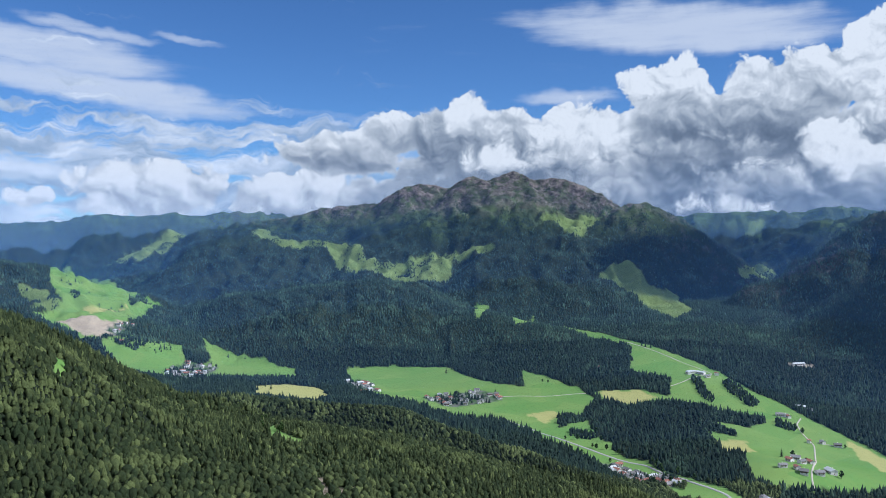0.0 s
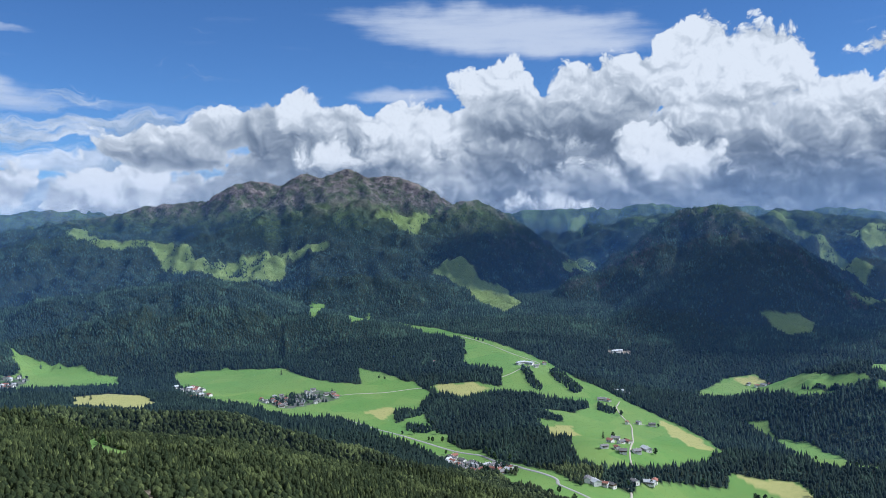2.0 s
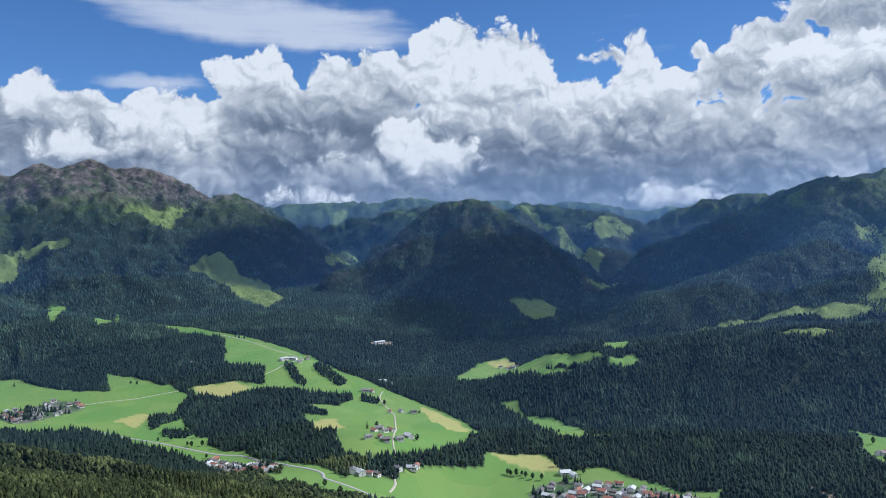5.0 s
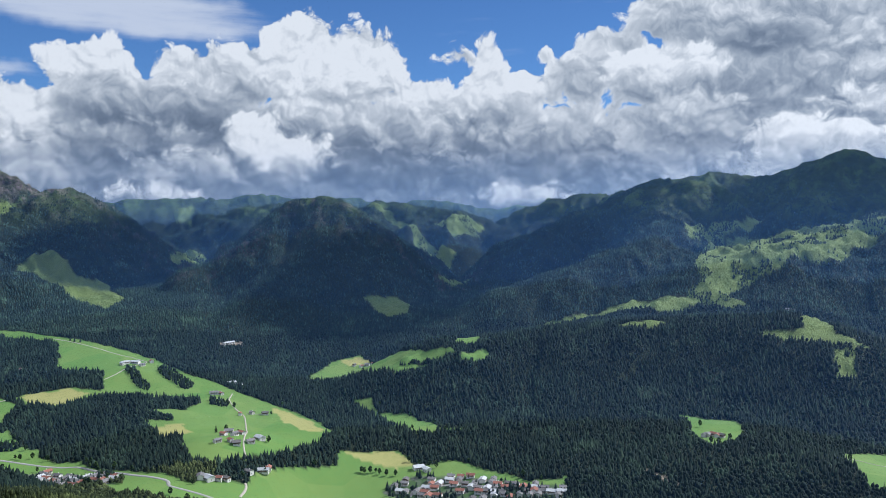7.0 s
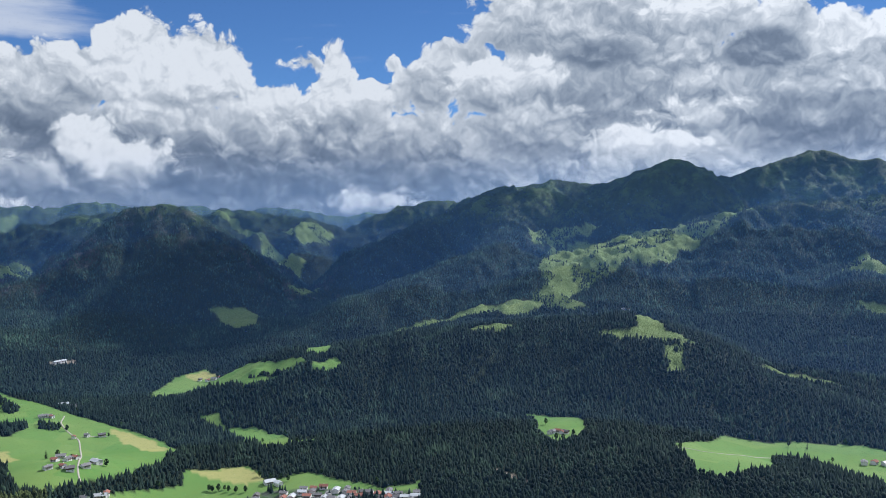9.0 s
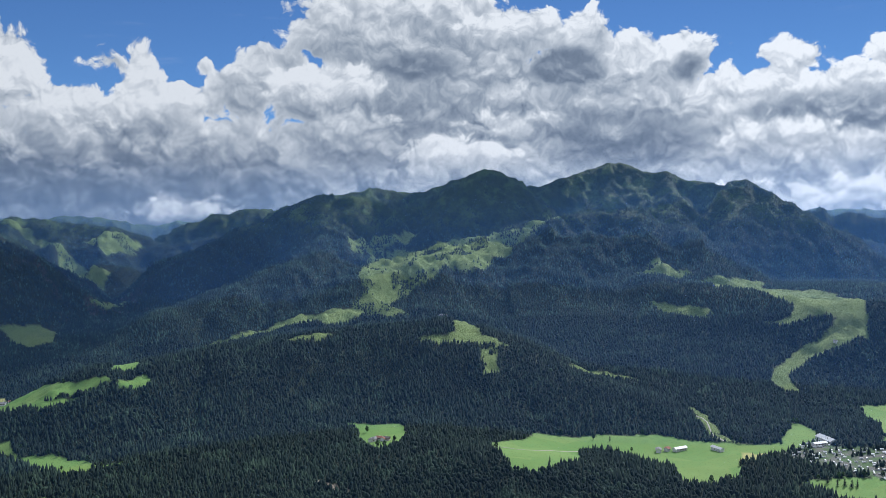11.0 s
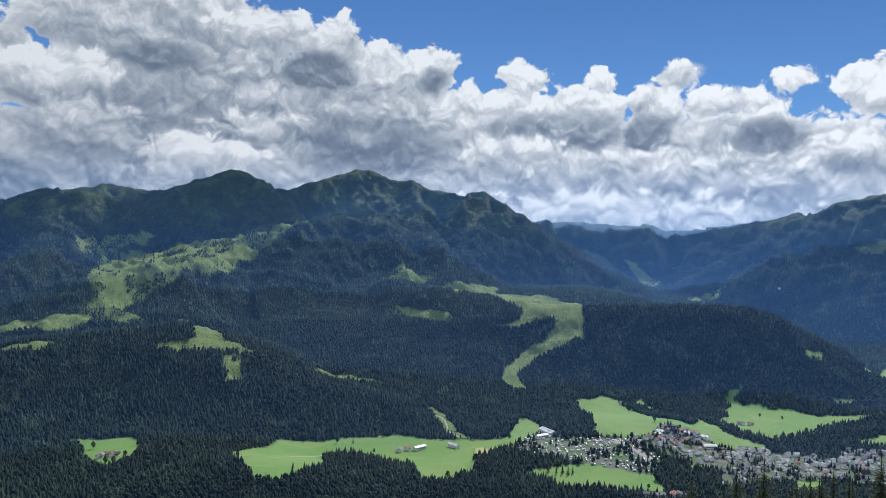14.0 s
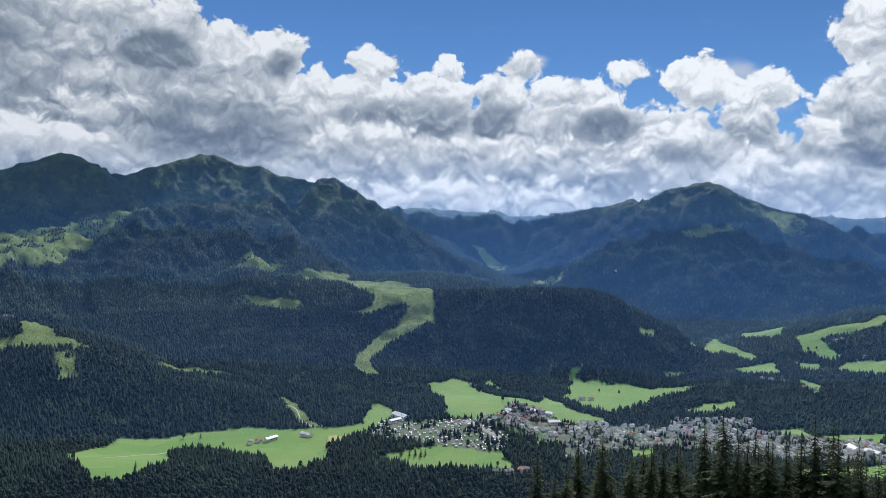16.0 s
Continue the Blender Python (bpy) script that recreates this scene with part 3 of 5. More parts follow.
def ridge_height(x, y, fall, width, pts):
    """Height of one crest's flanks, and how far the place lies from its crest."""
    best, near, along, s = np.full_like(x, -1e4), np.full_like(x, 1e5), np.zeros_like(x), 0.0
    for (ax, ay, az), (bx, by, bz) in zip(pts[:-1], pts[1:]):
        dx, dy = bx - ax, by - ay
        step = math.hypot(dx, dy)
        u = np.clip(((x - ax) * dx + (y - ay) * dy) / (dx * dx + dy * dy + 1e-6), 0, 1)
        d = np.hypot(x - ax - u * dx, y - ay - u * dy)
        h = az + u * (bz - az) - fall * (np.sqrt(d * d + width * width) - width)
        along = np.where(h > best, s + u * step, along)
        best, near = np.maximum(best, h), np.minimum(near, d)
        s += step
    cut = rough(along + 0.25 * near + 160 * (rough(x, y, 210, 3, 71) - 0.5), near * 0.22 + 40 * len(pts), 190, 3, len(pts), True) - 0.5
    return best - cut * 90 * fall * np.clip(near / 220, 0, 1) * np.clip(1.6 - near / 700, 0.2, 1), near


def height_at(x, y):
    x, y = np.asarray(x, float), np.asarray(y, float)
    r = np.hypot(x, y)
    base = base_height(x, y)
    wx = x + 60 * (rough(x, y, 300, 3, 5) - 0.5)
    wy = y + 60 * (rough(x, y, 300, 3, 9) - 0.5)
    parts, crest = [base], np.full_like(x, 1e5)
    for fall, width, pts in RIDGES.values():
        xs, ys = [p[0] for p in pts], [p[1] for p in pts]
        reach = 1400
        m = (x > min(xs) - reach) & (x < max(xs) + reach) & (y > min(ys) - reach) & (y < max(ys) + reach)
        h = np.full_like(x, -1e4)
        if m.any():
            near = np.full_like(x, 1e5)
            h0, n0 = ridge_height(x[m], y[m], fall, width, pts)
            h1, _ = ridge_height(wx[m], wy[m], fall, width, pts)
            k = np.clip(n0 / 150, 0, 1)
            h[m] = h0 * (1 - k) + h1 * k
            near[m] = n0
            crest = np.where(h > np.max(parts, axis=0) - 30, np.minimum(crest, near), crest)
        parts.append(h)
    top = np.max(parts, axis=0)
    soft = 5.0
    total = sum(np.exp(np.clip((p - top) / soft, -40, 0)) for p in parts)
    h = top + soft * (np.log(total) - 0.0)
    lift = np.clip((top - base) / 120, 0, 1) * np.clip(crest / 120, 0, 1)
    gully = rough(x, y, 330, 5, 21, True) - 0.62
    h = h + gully * 85 * lift * np.clip((r - 1200) / 1500, 0.15, 1)
    ribs = rough(x, y, 125, 3, 37, True) - 0.6
    h = h + ribs * 34 * lift * np.clip((r - 1250) / 500, 0, 1)
    crag = rough(x + 50 * (rough(x, y, 150, 2, 41) - 0.5), y, 95, 4, 43, True) - 0.6
    h = h + crag * 72 * np.clip((top - base) / 120, 0, 1) * np.clip(crest / 45, 0, 1) * np.clip((r - 2500) / 800, 0, 1)
    h = h + (rough(x, y, 160, 4, 33) - 0.5) * 9 * np.clip((r - 300) / 600, 0, 1)
    h = h + (rough(x, y, 42, 3, 63) - 0.5) * 24 * np.clip((h - 400) / 120, 0, 1) * np.clip((r - 900) / 600, 0, 1)
    h = h + (rough(x, y, 30, 2, 87, True) - 0.6) * 16 * np.clip((h - 500) / 120, 0, 1) * np.clip(crest / 60, 0, 1) * np.clip((r - 900) / 600, 0, 1)
    return h


# meadows, hay fields, alps, bare ground and built-up ground, as outlines on the plan
PATCHES = {}


def patch(name, kind, pts):
    PATCHES[name] = (kind, pts)


patch("left_valley", "grass", [(-1451, 2951), (-1877, 3943), (-1676, 3742), (-1457, 3532), (-1255, 3336), (-1176, 3086), (-1091, 3092), (-1058, 2866), (-1046, 2668), (-1039, 2514), (-1089, 2427), (-1218, 2498), (-1309, 2538), (-1269, 2625), (-1273, 2680), (-1361, 2775)])
patch("left_flank", "alp", [(-1462, 2708), (-1406, 2710), (-1345, 2704), (-1272, 2661), (-1271, 2598), (-1336, 2574), (-1323, 2620)])
patch("left_strip", "hay", [(-1218, 2676), (-1170, 2717), (-1098, 2793), (-1108, 2754), (-1163, 2635)])
patch("left_grove", "grove", [(-1157, 2929), (-1224, 3304), (-1092, 2960), (-1117, 2861)])
patch("left_grove_b", "grove", [(-1280, 2735), (-1275, 2801), (-1231, 2713), (-1250, 2695)])
patch("gravel", "bare", [(-1239, 2542), (-1161, 2589), (-1090, 2616), (-1042, 2658), (-1031, 2495), (-1097, 2444)])
patch("v_west", "grass", [(-1055, 2452), (-984, 2557), (-857, 2609), (-800, 2489), (-773, 2207), (-869, 2256)])
patch("v_hang", "grass", [(-823, 2722), (-682, 2646), (-477, 2550), (-446, 2431), (-655, 2317), (-714, 2220), (-786, 2291), (-743, 2545)])
patch("v_main", "grass", [(-313, 2566), (-154, 2594), (11, 2553), (78, 2397), (157, 2305), (233, 2248), (243, 2428), (307, 2325), (371, 2219), (397, 2127), (362, 1994), (270, 1895), (276, 1803), (221, 1772), (118, 1934), (22, 1943), (-65, 2079), (-230, 2252)])
patch("hill_clearing", "hay", [(-524, 2212), (-461, 2290), (-377, 2276), (-293, 2128), (-317, 1998), (-406, 2016), (-467, 2001)])
patch("near_clearing", "grass", [(-255, 1126), (-204, 1011), (-162, 969), (-161, 929), (-206, 954)])
patch("near_clearing_b", "grass", [(-403, 818), (-408, 862), (-387, 812), (-375, 763)])
patch("ridge_field", "grass", [(429, 2946), (537, 2747), (591, 2641), (662, 2554), (729, 2416), (798, 2270), (828, 2138), (860, 2034), (877, 1943), (890, 1802), (911, 1636), (901, 1481), (768, 1378), (658, 1329), (573, 1309), (528, 1336), (558, 1453), (600, 1607), (566, 1656), (575, 1739), (636, 1704), (608, 1838), (688, 1775), (764, 1862), (649, 1964), (590, 2051), (469, 2026), (413, 2111), (410, 2175), (528, 2151), (594, 2090), (638, 2219), (546, 2293), (600, 2559), (505, 2680)])
patch("field_hay", "hay", [(572, 1675), (646, 1667), (623, 1593), (561, 1561)])
patch("road_strip", "grass", [(248, 1830), (349, 1919), (339, 1798), (355, 1660), (406, 1563), (416, 1407), (478, 1278), (451, 1228), (370, 1249), (359, 1501), (287, 1641), (216, 1732)])
patch("terrace_green", "alp", [(-895, 3763), (-893, 4031), (-819, 3818), (-601, 3802), (-534, 3803), (-378, 3723), (-357, 3635), (-287, 3565), (-113, 3642), (41, 3651), (227, 3537), (202, 3528), (40, 3550), (27, 3428), (-105, 3381), (-229, 3452), (-400, 3450), (-504, 3680), (-568, 3758), (-748, 3732)])
patch("dome_field", "piste", [(642, 3315), (740, 3422), (814, 3332), (843, 3260), (953, 3242), (924, 2943), (820, 2820), (804, 3024), (763, 3215), (706, 3263)])
patch("saddle_green", "alp", [(451, 3737), (654, 3769), (772, 3802), (682, 3707), (592, 3553), (534, 3676)])
patch("left_pale", "alp", [(-1637, 3902), (-1594, 4003), (-1498, 4130), (-1364, 4306), (-1317, 3856), (-1440, 3749)])
patch("hc_a", "grass", [(136, 3155), (189, 3176), (157, 2926), (109, 2841)])
patch("hc_b", "grass", [(245, 2905), (355, 3060), (332, 2865), (251, 2815)])
patch("lower_field", "grass", [(306, 1770), (356, 1719), (353, 1640), (406, 1590), (424, 1444), (456, 1285), (489, 1249), (506, 1278), (580, 1255), (600, 1275), (680, 1305), (792, 1313), (837, 1354), (939, 1313), (922, 1233), (983, 1185), (986, 1091), (1007, 995), (1045, 942), (1005, 905), (967, 890), (768, 1108), (519, 1146), (430, 1189), (386, 1262), (350, 1521), (288, 1675)])
patch("lower_hay", "hay", [(840, 1348), (929, 1318), (923, 1226), (886, 1240), (851, 1304)])
patch("far_bank", "grass", [(1114, 2000), (1271, 2132), (1388, 2120), (1291, 1673), (1332, 1593), (1309, 1576), (1228, 1664), (1191, 1687), (1193, 1823), (1166, 1957)])
patch("far_bank_b", "grass", [(1317, 1568), (1409, 1553), (1379, 1524), (1312, 1553)])
patch("far_bank_c", "grass", [(1193, 1690), (1263, 1607), (1237, 1598), (1180, 1647)])
patch("slope_strip", "grass", [(1053, 1666), (1097, 1627), (1059, 1548), (1106, 1456), (1089, 1352), (1122, 1311), (1031, 1357), (1035, 1468), (1049, 1581)])
patch("cone_foot", "piste", [(1635, 2470), (1750, 2438), (1767, 2366), (1693, 2284), (1625, 2300), (1628, 2399)])
patch("gorge_green", "alp", [(1284, 3487), (1460, 3742), (1520, 3606), (1394, 3509), (1301, 3435)])
patch("far_green_a", "alp", [(2310, 3515), (2382, 3412), (2395, 3234), (2417, 3080), (2442, 2917), (2410, 2899), (2113, 2674), (2365, 3148), (2358, 3329)])
patch("far_green_b", "alp", [(2549, 3201), (2765, 3053), (2644, 3003), (2498, 3004)])
patch("far_green_c", "alp", [(2017, 2535), (2192, 2527), (2057, 2475)])
patch("wood_clearing", "grass", [(1494, 1016), (1512, 953), (1525, 892), (1413, 827), (1334, 829), (1354, 890), (1431, 957)])
patch("hill_alp", "piste", [(1897, 1064), (1972, 990), (2376, 1197), (2377, 1159), (1987, 912), (1989, 822), (1952, 869), (1925, 938), (1897, 1009)])
patch("strip_e", "grass", [(1682, 1991), (1446, 1626), (1409, 1598), (1361, 1621)])
patch("plateau_green", "alp", [(1929, 1870), (2048, 1826), (2158, 1767), (2213, 1635), (2262, 1519), (2361, 1541), (2504, 1657), (2829, 1819), (2985, 1836), (3093, 1708), (3155, 1577), (3254, 1461), (3127, 1249), (3596, 1278), (3267, 1135), (3100, 1188), (2976, 1237), (2892, 1274), (2717, 1243), (2662, 1331), (2551, 1364), (2464, 1405), (2347, 1423), (2322, 1334), (2255, 1450), (2110, 1518), (2105, 1703), (2032, 1812), (1943, 1837)])
patch("corrie_green", "alp", [(2893, 1974), (3060, 1967), (3113, 1858), (3209, 1758), (3129, 1784), (2997, 1844), (2846, 1883)])
patch("hill_strip", "piste", [(1750, 1412), (1824, 1348), (1868, 1295), (1785, 1319)])
patch("alp_a", "alp", [(3030, 731), (3088, 706), (3089, 594), (3048, 559), (2909, 665)])
patch("alp_b", "piste", [(3029, 510), (3163, 406), (3217, 298), (3137, 316), (2836, 423)])
patch("piste", "piste", [(2656, 261), (2674, 178), (3024, 182), (3035, 92), (2971, -1), (2641, -26), (2532, -18), (2487, 50), (2457, 130), (2347, 167), (2238, 129), (2240, 173), (2312, 210), (2398, 202), (2491, 165), (2560, 85), (2623, 62), (2662, 80), (2633, 175)])
patch("piste_top", "piste", [(3055, 494), (3167, 375), (3149, 249), (3056, 60), (2732, 110), (2797, 251), (3059, 439)])
patch("high_meadow", "alp", [(2986, 769), (3075, 655), (3073, 542), (3008, 618)])
patch("v_mid", "grass", [(1472, 663), (1654, 633), (1718, 521), (1770, 403), (1744, 295), (1751, 198), (1774, 140), (1931, 139), (1858, 84), (1759, 51), (1689, 133), (1613, 193), (1516, 181), (1464, 226), (1449, 276), (1567, 322), (1588, 385), (1625, 468), (1594, 508), (1455, 458), (1296, 496), (1300, 540), (1374, 594)])
patch("v_mid_low", "grass", [(1514, 90), (1539, 39), (1560, -11), (1564, -91), (1518, -149), (1437, -163), (1427, -11), (1470, 46)])
patch("right_green", "grass", [(2167, -7), (2232, -74), (2196, -151), (2257, -187), (2146, -224), (2046, -302), (1857, -327), (1777, -409), (1727, -379), (1722, -279), (1739, -182), (1723, -119), (1763, -46), (1913, -43)])
patch("right_green_b", "grass", [(2284, -414), (2288, -454), (2244, -429), (2176, -507), (2177, -554), (2117, -600), (2142, -715), (2156, -805), (2038, -622), (1902, -485), (1856, -434), (1893, -374), (1998, -349), (2198, -402)])
patch("right_c", "grass", [(2495, -826), (2834, -1024), (2491, -1032), (2393, -992), (2605, -980), (2432, -806)])
patch("right_d", "grass", [(2333, -909), (2373, -1047), (2223, -1001), (2230, -888)])
patch("right_e", "grass", [(2549, -1193), (2542, -1357), (2453, -1486), (2402, -1456), (2476, -1323), (2462, -1227), (2312, -1237), (2313, -1188), (2454, -1170)])
patch("right_f", "grass", [(2215, -1151), (2275, -1217), (2151, -1307), (2078, -1264), (2146, -1165)])
patch("right_g", "grass", [(1878, -618), (1935, -702), (1942, -778), (1858, -715), (1838, -628)])
patch("right_h", "grass", [(1661, -704), (1663, -797), (1586, -775), (1614, -692)])
patch("right_i", "grass", [(1582, -791), (1534, -937), (1465, -853), (1506, -767)])
patch("right_j", "grass", [(1333, -632), (1288, -807), (1162, -729), (1255, -604)])
patch("town_green", "grass", [(1556, -396), (1586, -466), (1497, -434), (1492, -386)])
patch("town_green_b", "grass", [(1628, -221), (1649, -282), (1591, -272), (1580, -223)])
patch("gap_green", "alp", [(4240, -247), (4206, -341), (4124, -417), (3942, -363), (4132, -307)])
patch("gap_green_b", "alp", [(3734, -485), (3755, -652), (3679, -619), (3624, -501)])
patch("right_k", "grass", [(2396, -638), (2465, -727), (2414, -702), (2369, -640)])
patch("town_a", "town", [(1682, 129), (1820, 82), (1764, 41), (1723, -119), (1623, -176), (1522, -149), (1536, -74), (1575, -8), (1624, 72)])
patch("town_b", "town", [(1729, -95), (1747, -183), (1685, -279), (1754, -372), (1735, -531), (1808, -566), (1776, -729), (1649, -701), (1574, -778), (1433, -876), (1297, -794), (1397, -651), (1479, -582), (1596, -466), (1529, -337), (1479, -262), (1580, -279), (1632, -195)])
patch("estate", "town", [(831, 1189), (901, 1170), (962, 1065), (1010, 916), (978, 894), (903, 971), (805, 1143)])
patch("village_a", "town", [(-775, 2206), (-825, 2405), (-787, 2502), (-708, 2505), (-693, 2373), (-714, 2220)])
patch("village_b", "town", [(-295, 2396), (-226, 2379), (-175, 2267), (-226, 2216)])
patch("village_c", "town", [(-61, 2193), (25, 2216), (105, 2253), (165, 2160), (98, 2089), (9, 2060)])
patch("village_d", "town", [(307, 1594), (353, 1574), (411, 1373), (386, 1321), (322, 1390)])
patch("village_e", "town", [(-1067, 2517), (-1060, 2633), (-1024, 2660), (-1023, 2496)])
patch("village_f", "town", [(1720, -156), (1824, -197), (1784, -263), (1768, -293), (1731, -256), (1710, -192)])
patch("hay_b", "hay", [(210, 1986), (274, 2021), (287, 1943), (241, 1879)])
patch("hay_c", "hay", [(878, 1737), (897, 1608), (885, 1493), (843, 1499), (837, 1602)])
patch("hay_d", "hay", [(1305, 2122), (1378, 2105), (1382, 2048), (1308, 2062)])
patch("river", "bare", [(1151, 876), (1151, 847), (1130, 797), (1116, 759), (1108, 770), (1123, 809), (1133, 845)])
patch("hay_e", "hay", [(1683, 202), (1689, 144), (1613, 193)])
patch("hay_f", "hay", [(424, 2167), (526, 2142), (567, 2070), (471, 2038), (425, 2095)])
patch("right_l", "grass", [(2124, -131), (2046, -199), (1849, -273), (1820, -190)])
patch("field_edge", "grass", [(1752, 126), (1874, 79), (1928, 100), (1941, 140)])
patch("bank_a", "bare", [(1038, 2409), (1114, 2393), (1093, 2367), (1034, 2380)])
patch("parking", "bare", [(1684, -171), (1727, -274), (1666, -276), (1641, -208)])
patch("grove_a", "grove", [(691, 2221), (714, 2211), (697, 2047), (677, 2006), (672, 2082)])
patch("grove_b", "grove", [(770, 2212), (806, 2206), (803, 2013), (764, 1976), (752, 2103)])
patch("grove_c", "grove", [(281, 1970), (310, 1977), (361, 1915), (315, 1879), (276, 1888)])
patch("grove_d", "grove", [(286, 1826), (348, 1776), (330, 1734), (283, 1763)])
patch("grove_e", "grove", [(2242, -119), (2119, -221), (1995, -297), (1869, -269), (1990, -194), (2184, -119)])
patch("grove_f", "grove", [(2271, -185), (2176, -235), (2127, -222), (2224, -184)])
patch("grove_g", "grove", [(781, 1866), (807, 1814), (786, 1774), (758, 1808)])
patch("grove_h", "grove", [(397, 1455), (415, 1352), (399, 1313), (378, 1356)])
patch("grove_i", "grove", [(-1031, 2474), (-969, 2564), (-891, 2600), (-943, 2494), (-946, 2455), (-992, 2462)])
patch("grove_j", "grove", [(514, 1287), (578, 1274), (566, 1258), (509, 1269)])
patch("grove_k", "alp", [(2717, 631), (2714, 501), (2701, 422), (2662, 434), (2673, 571)])
patch("grove_l", "grove", [(2656, 89), (2695, 46), (2668, 37), (2591, 61)])
patch("scar_a", "bare", [(-127, 811), (-115, 812), (-103, 752), (-114, 746)])
patch("scar_b", "bare", [(-103, 788), (-95, 802), (-88, 762), (-96, 753)])
patch("strip_f", "piste", [(2119, 713), (2188, 631), (2154, 504), (2139, 617), (2054, 685)])
patch("strip_g", "piste", [(2022, 375), (1944, 316), (1817, 264), (1753, 220), (1747, 256), (1842, 308)])
patch("cut_a", "alp", [(1907, 888), (1967, 850), (1857, 812), (1817, 831)])
patch("right_m", "grass", [(2366, -1104), (2305, -1151), (2220, -1108), (2255, -1069)])
patch("right_n", "grass", [(2139, -1007), (2058, -1029), (1950, -968), (2015, -964)])
patch("right_o", "grass", [(2250, -666), (2268, -740), (2235, -713), (2233, -667)])
patch("right_p", "grass", [(2838, -1127), (2684, -1224), (2626, -1175), (2711, -1097)])
patch("peak_green", "alp", [(3808, -1552), (3732, -1710), (3653, -1753), (3577, -1641), (3725, -1573)])
patch("peak_green_b", "alp", [(3657, -1174), (3623, -1401), (3599, -1372), (3623, -1174)])
patch("corrie_b", "alp", [(2871, 1954), (3067, 1915), (3000, 1841), (2839, 1895)])
patch("far_clear", "alp", [(1605, 4262), (1706, 4240), (1647, 4137), (1583, 4183)])
patch("plateau_tail", "piste", [(1929, 1870), (2048, 1826), (2158, 1767), (2213, 1635), (2262, 1519), (2255, 1450), (2110, 1518), (2105, 1703), (2032, 1812), (1943, 1837)])


# ---- the ground: one sheet, finest where it is seen ----
bearings = np.radians(np.concatenate([np.arange(-36, 128, 0.18), np.arange(128, 324, 4.0)]))
radii = np.concatenate([[0.05, 3, 8, 16, 28, 45, 65, 90, 120, 155, 190, 225, 260, 295, 330, 365], np.arange(400, 1300, 15), np.arange(1300, 2700, 13),
                        np.arange(2700, 4300, 12), np.arange(4300, 4800, 30), [4830, 4890, 4960]]).astype(float)
NB, NR = len(bearings), len(radii)
gb, gr = np.meshgrid(bearings, radii, indexing="ij")
gx, gy = gr * np.sin(gb), gr * np.cos(gb)
gz = height_at(gx.ravel(), gy.ravel()).reshape(gx.shape)


def ground_z(x, y):
    """The sheet's height, between its points."""
    return between(gz, x, y)


def between(field, x, y):
    b = np.arctan2(x, y)
    b = np.where(b < bearings[0], b + 2 * math.pi, b)
    r = np.hypot(x, y)
    i = np.clip(np.searchsorted(bearings, b) - 1, 0, NB - 2)
    j = np.clip(np.searchsorted(radii, r) - 1, 0, NR - 2)
    u = np.clip((b - bearings[i]) / (bearings[i + 1] - bearings[i]), 0, 1)
    v = np.clip((r - radii[j]) / (radii[j + 1] - radii[j]), 0, 1)
    return (field[i, j] * (1 - u) + field[i + 1, j] * u) * (1 - v) + (field[i, j + 1] * (1 - u) + field[i + 1, j + 1] * u) * v


def inside(x, y, pts):
    hit = np.zeros(x.shape, bool)
    xs, ys = [p[0] for p in pts], [p[1] for p in pts]
    m = (x > min(xs)) & (x < max(xs)) & (y > min(ys)) & (y < max(ys))
    px, py = x[m], y[m]
    h = np.zeros(px.shape, bool)
    for (ax, ay), (bx, by) in zip(pts, pts[1:] + pts[:1]):
        if ay != by:
            h ^= ((ay > py) != (by > py)) & (px < (bx - ax) * (py - ay) / (by - ay) + ax)
    hit[m] = h
    return hit


def cover(x, y, kind, wobble=14.0):
    wx = x + wobble * 2 * (rough(x, y, 45, 3, 51) - 0.5)
    wy = y + wobble * 2 * (rough(x, y, 45, 3, 57) - 0.5)
    out = np.zeros(x.shape, bool)
    for k, pts in PATCHES.values():
        if k == kind or (k, kind) == ("piste", "alp"):
            out |= inside(wx, wy, pts)
    return out


def main_rock(x, y, z):
    _, near = ridge_height(x, y, 0.6, 20, RIDGES["main_ridge"][2])
    main = np.clip(1.35 - near / 300, 0, 1) * np.clip((z - 490) / 110, 0, 1)
    for name in ("dome", "cone"):
        _, near = ridge_height(x, y, 0.6, 20, RIDGES[name][2])
        face = np.clip(1.1 - near / 280, 0, 1) * (rough(x, y, 70, 4, 91, True) > 0.7)
        main = np.maximum(main, 0.4 * face)
    return main


# hummocks on the alps, fading out at their edges
alps = cover(gx.ravel(), gy.ravel(), "alp").reshape(gx.shape).astype(float)
for _ in range(4):
    alps[1:-1, 1:-1] = (alps[1:-1, 1:-1] * 2 + alps[:-2, 1:-1] + alps[2:, 1:-1] + alps[1:-1, :-2] + alps[1:-1, 2:]) / 6
gz += alps * (rough(gx.ravel(), gy.ravel(), 95, 4, 29, True).reshape(gx.shape) - 0.6) * 34
# how far each place lies below the line of sight from the viewpoint
rise = (gz - EYE) / gr
sunk = (np.maximum.accumulate(rise, axis=1) - rise) * gr


# the lie of the slopes, for the canopy's light
wide = gz.copy()
for _ in range(3):
    wide[1:-1, 1:-1] = (wide[1:-1, 1:-1] * 2 + wide[:-2, 1:-1] + wide[2:, 1:-1] + wide[1:-1, :-2] + wide[1:-1, 2:]) / 6
d_b, d_r = np.gradient(wide, bearings, axis=0) / np.maximum(gr, 30), np.gradient(wide, radii, axis=1)
lie_x = -(d_r * np.sin(gb) + d_b * np.cos(gb))
lie_y = -(d_r * np.cos(gb) - d_b * np.sin(gb))


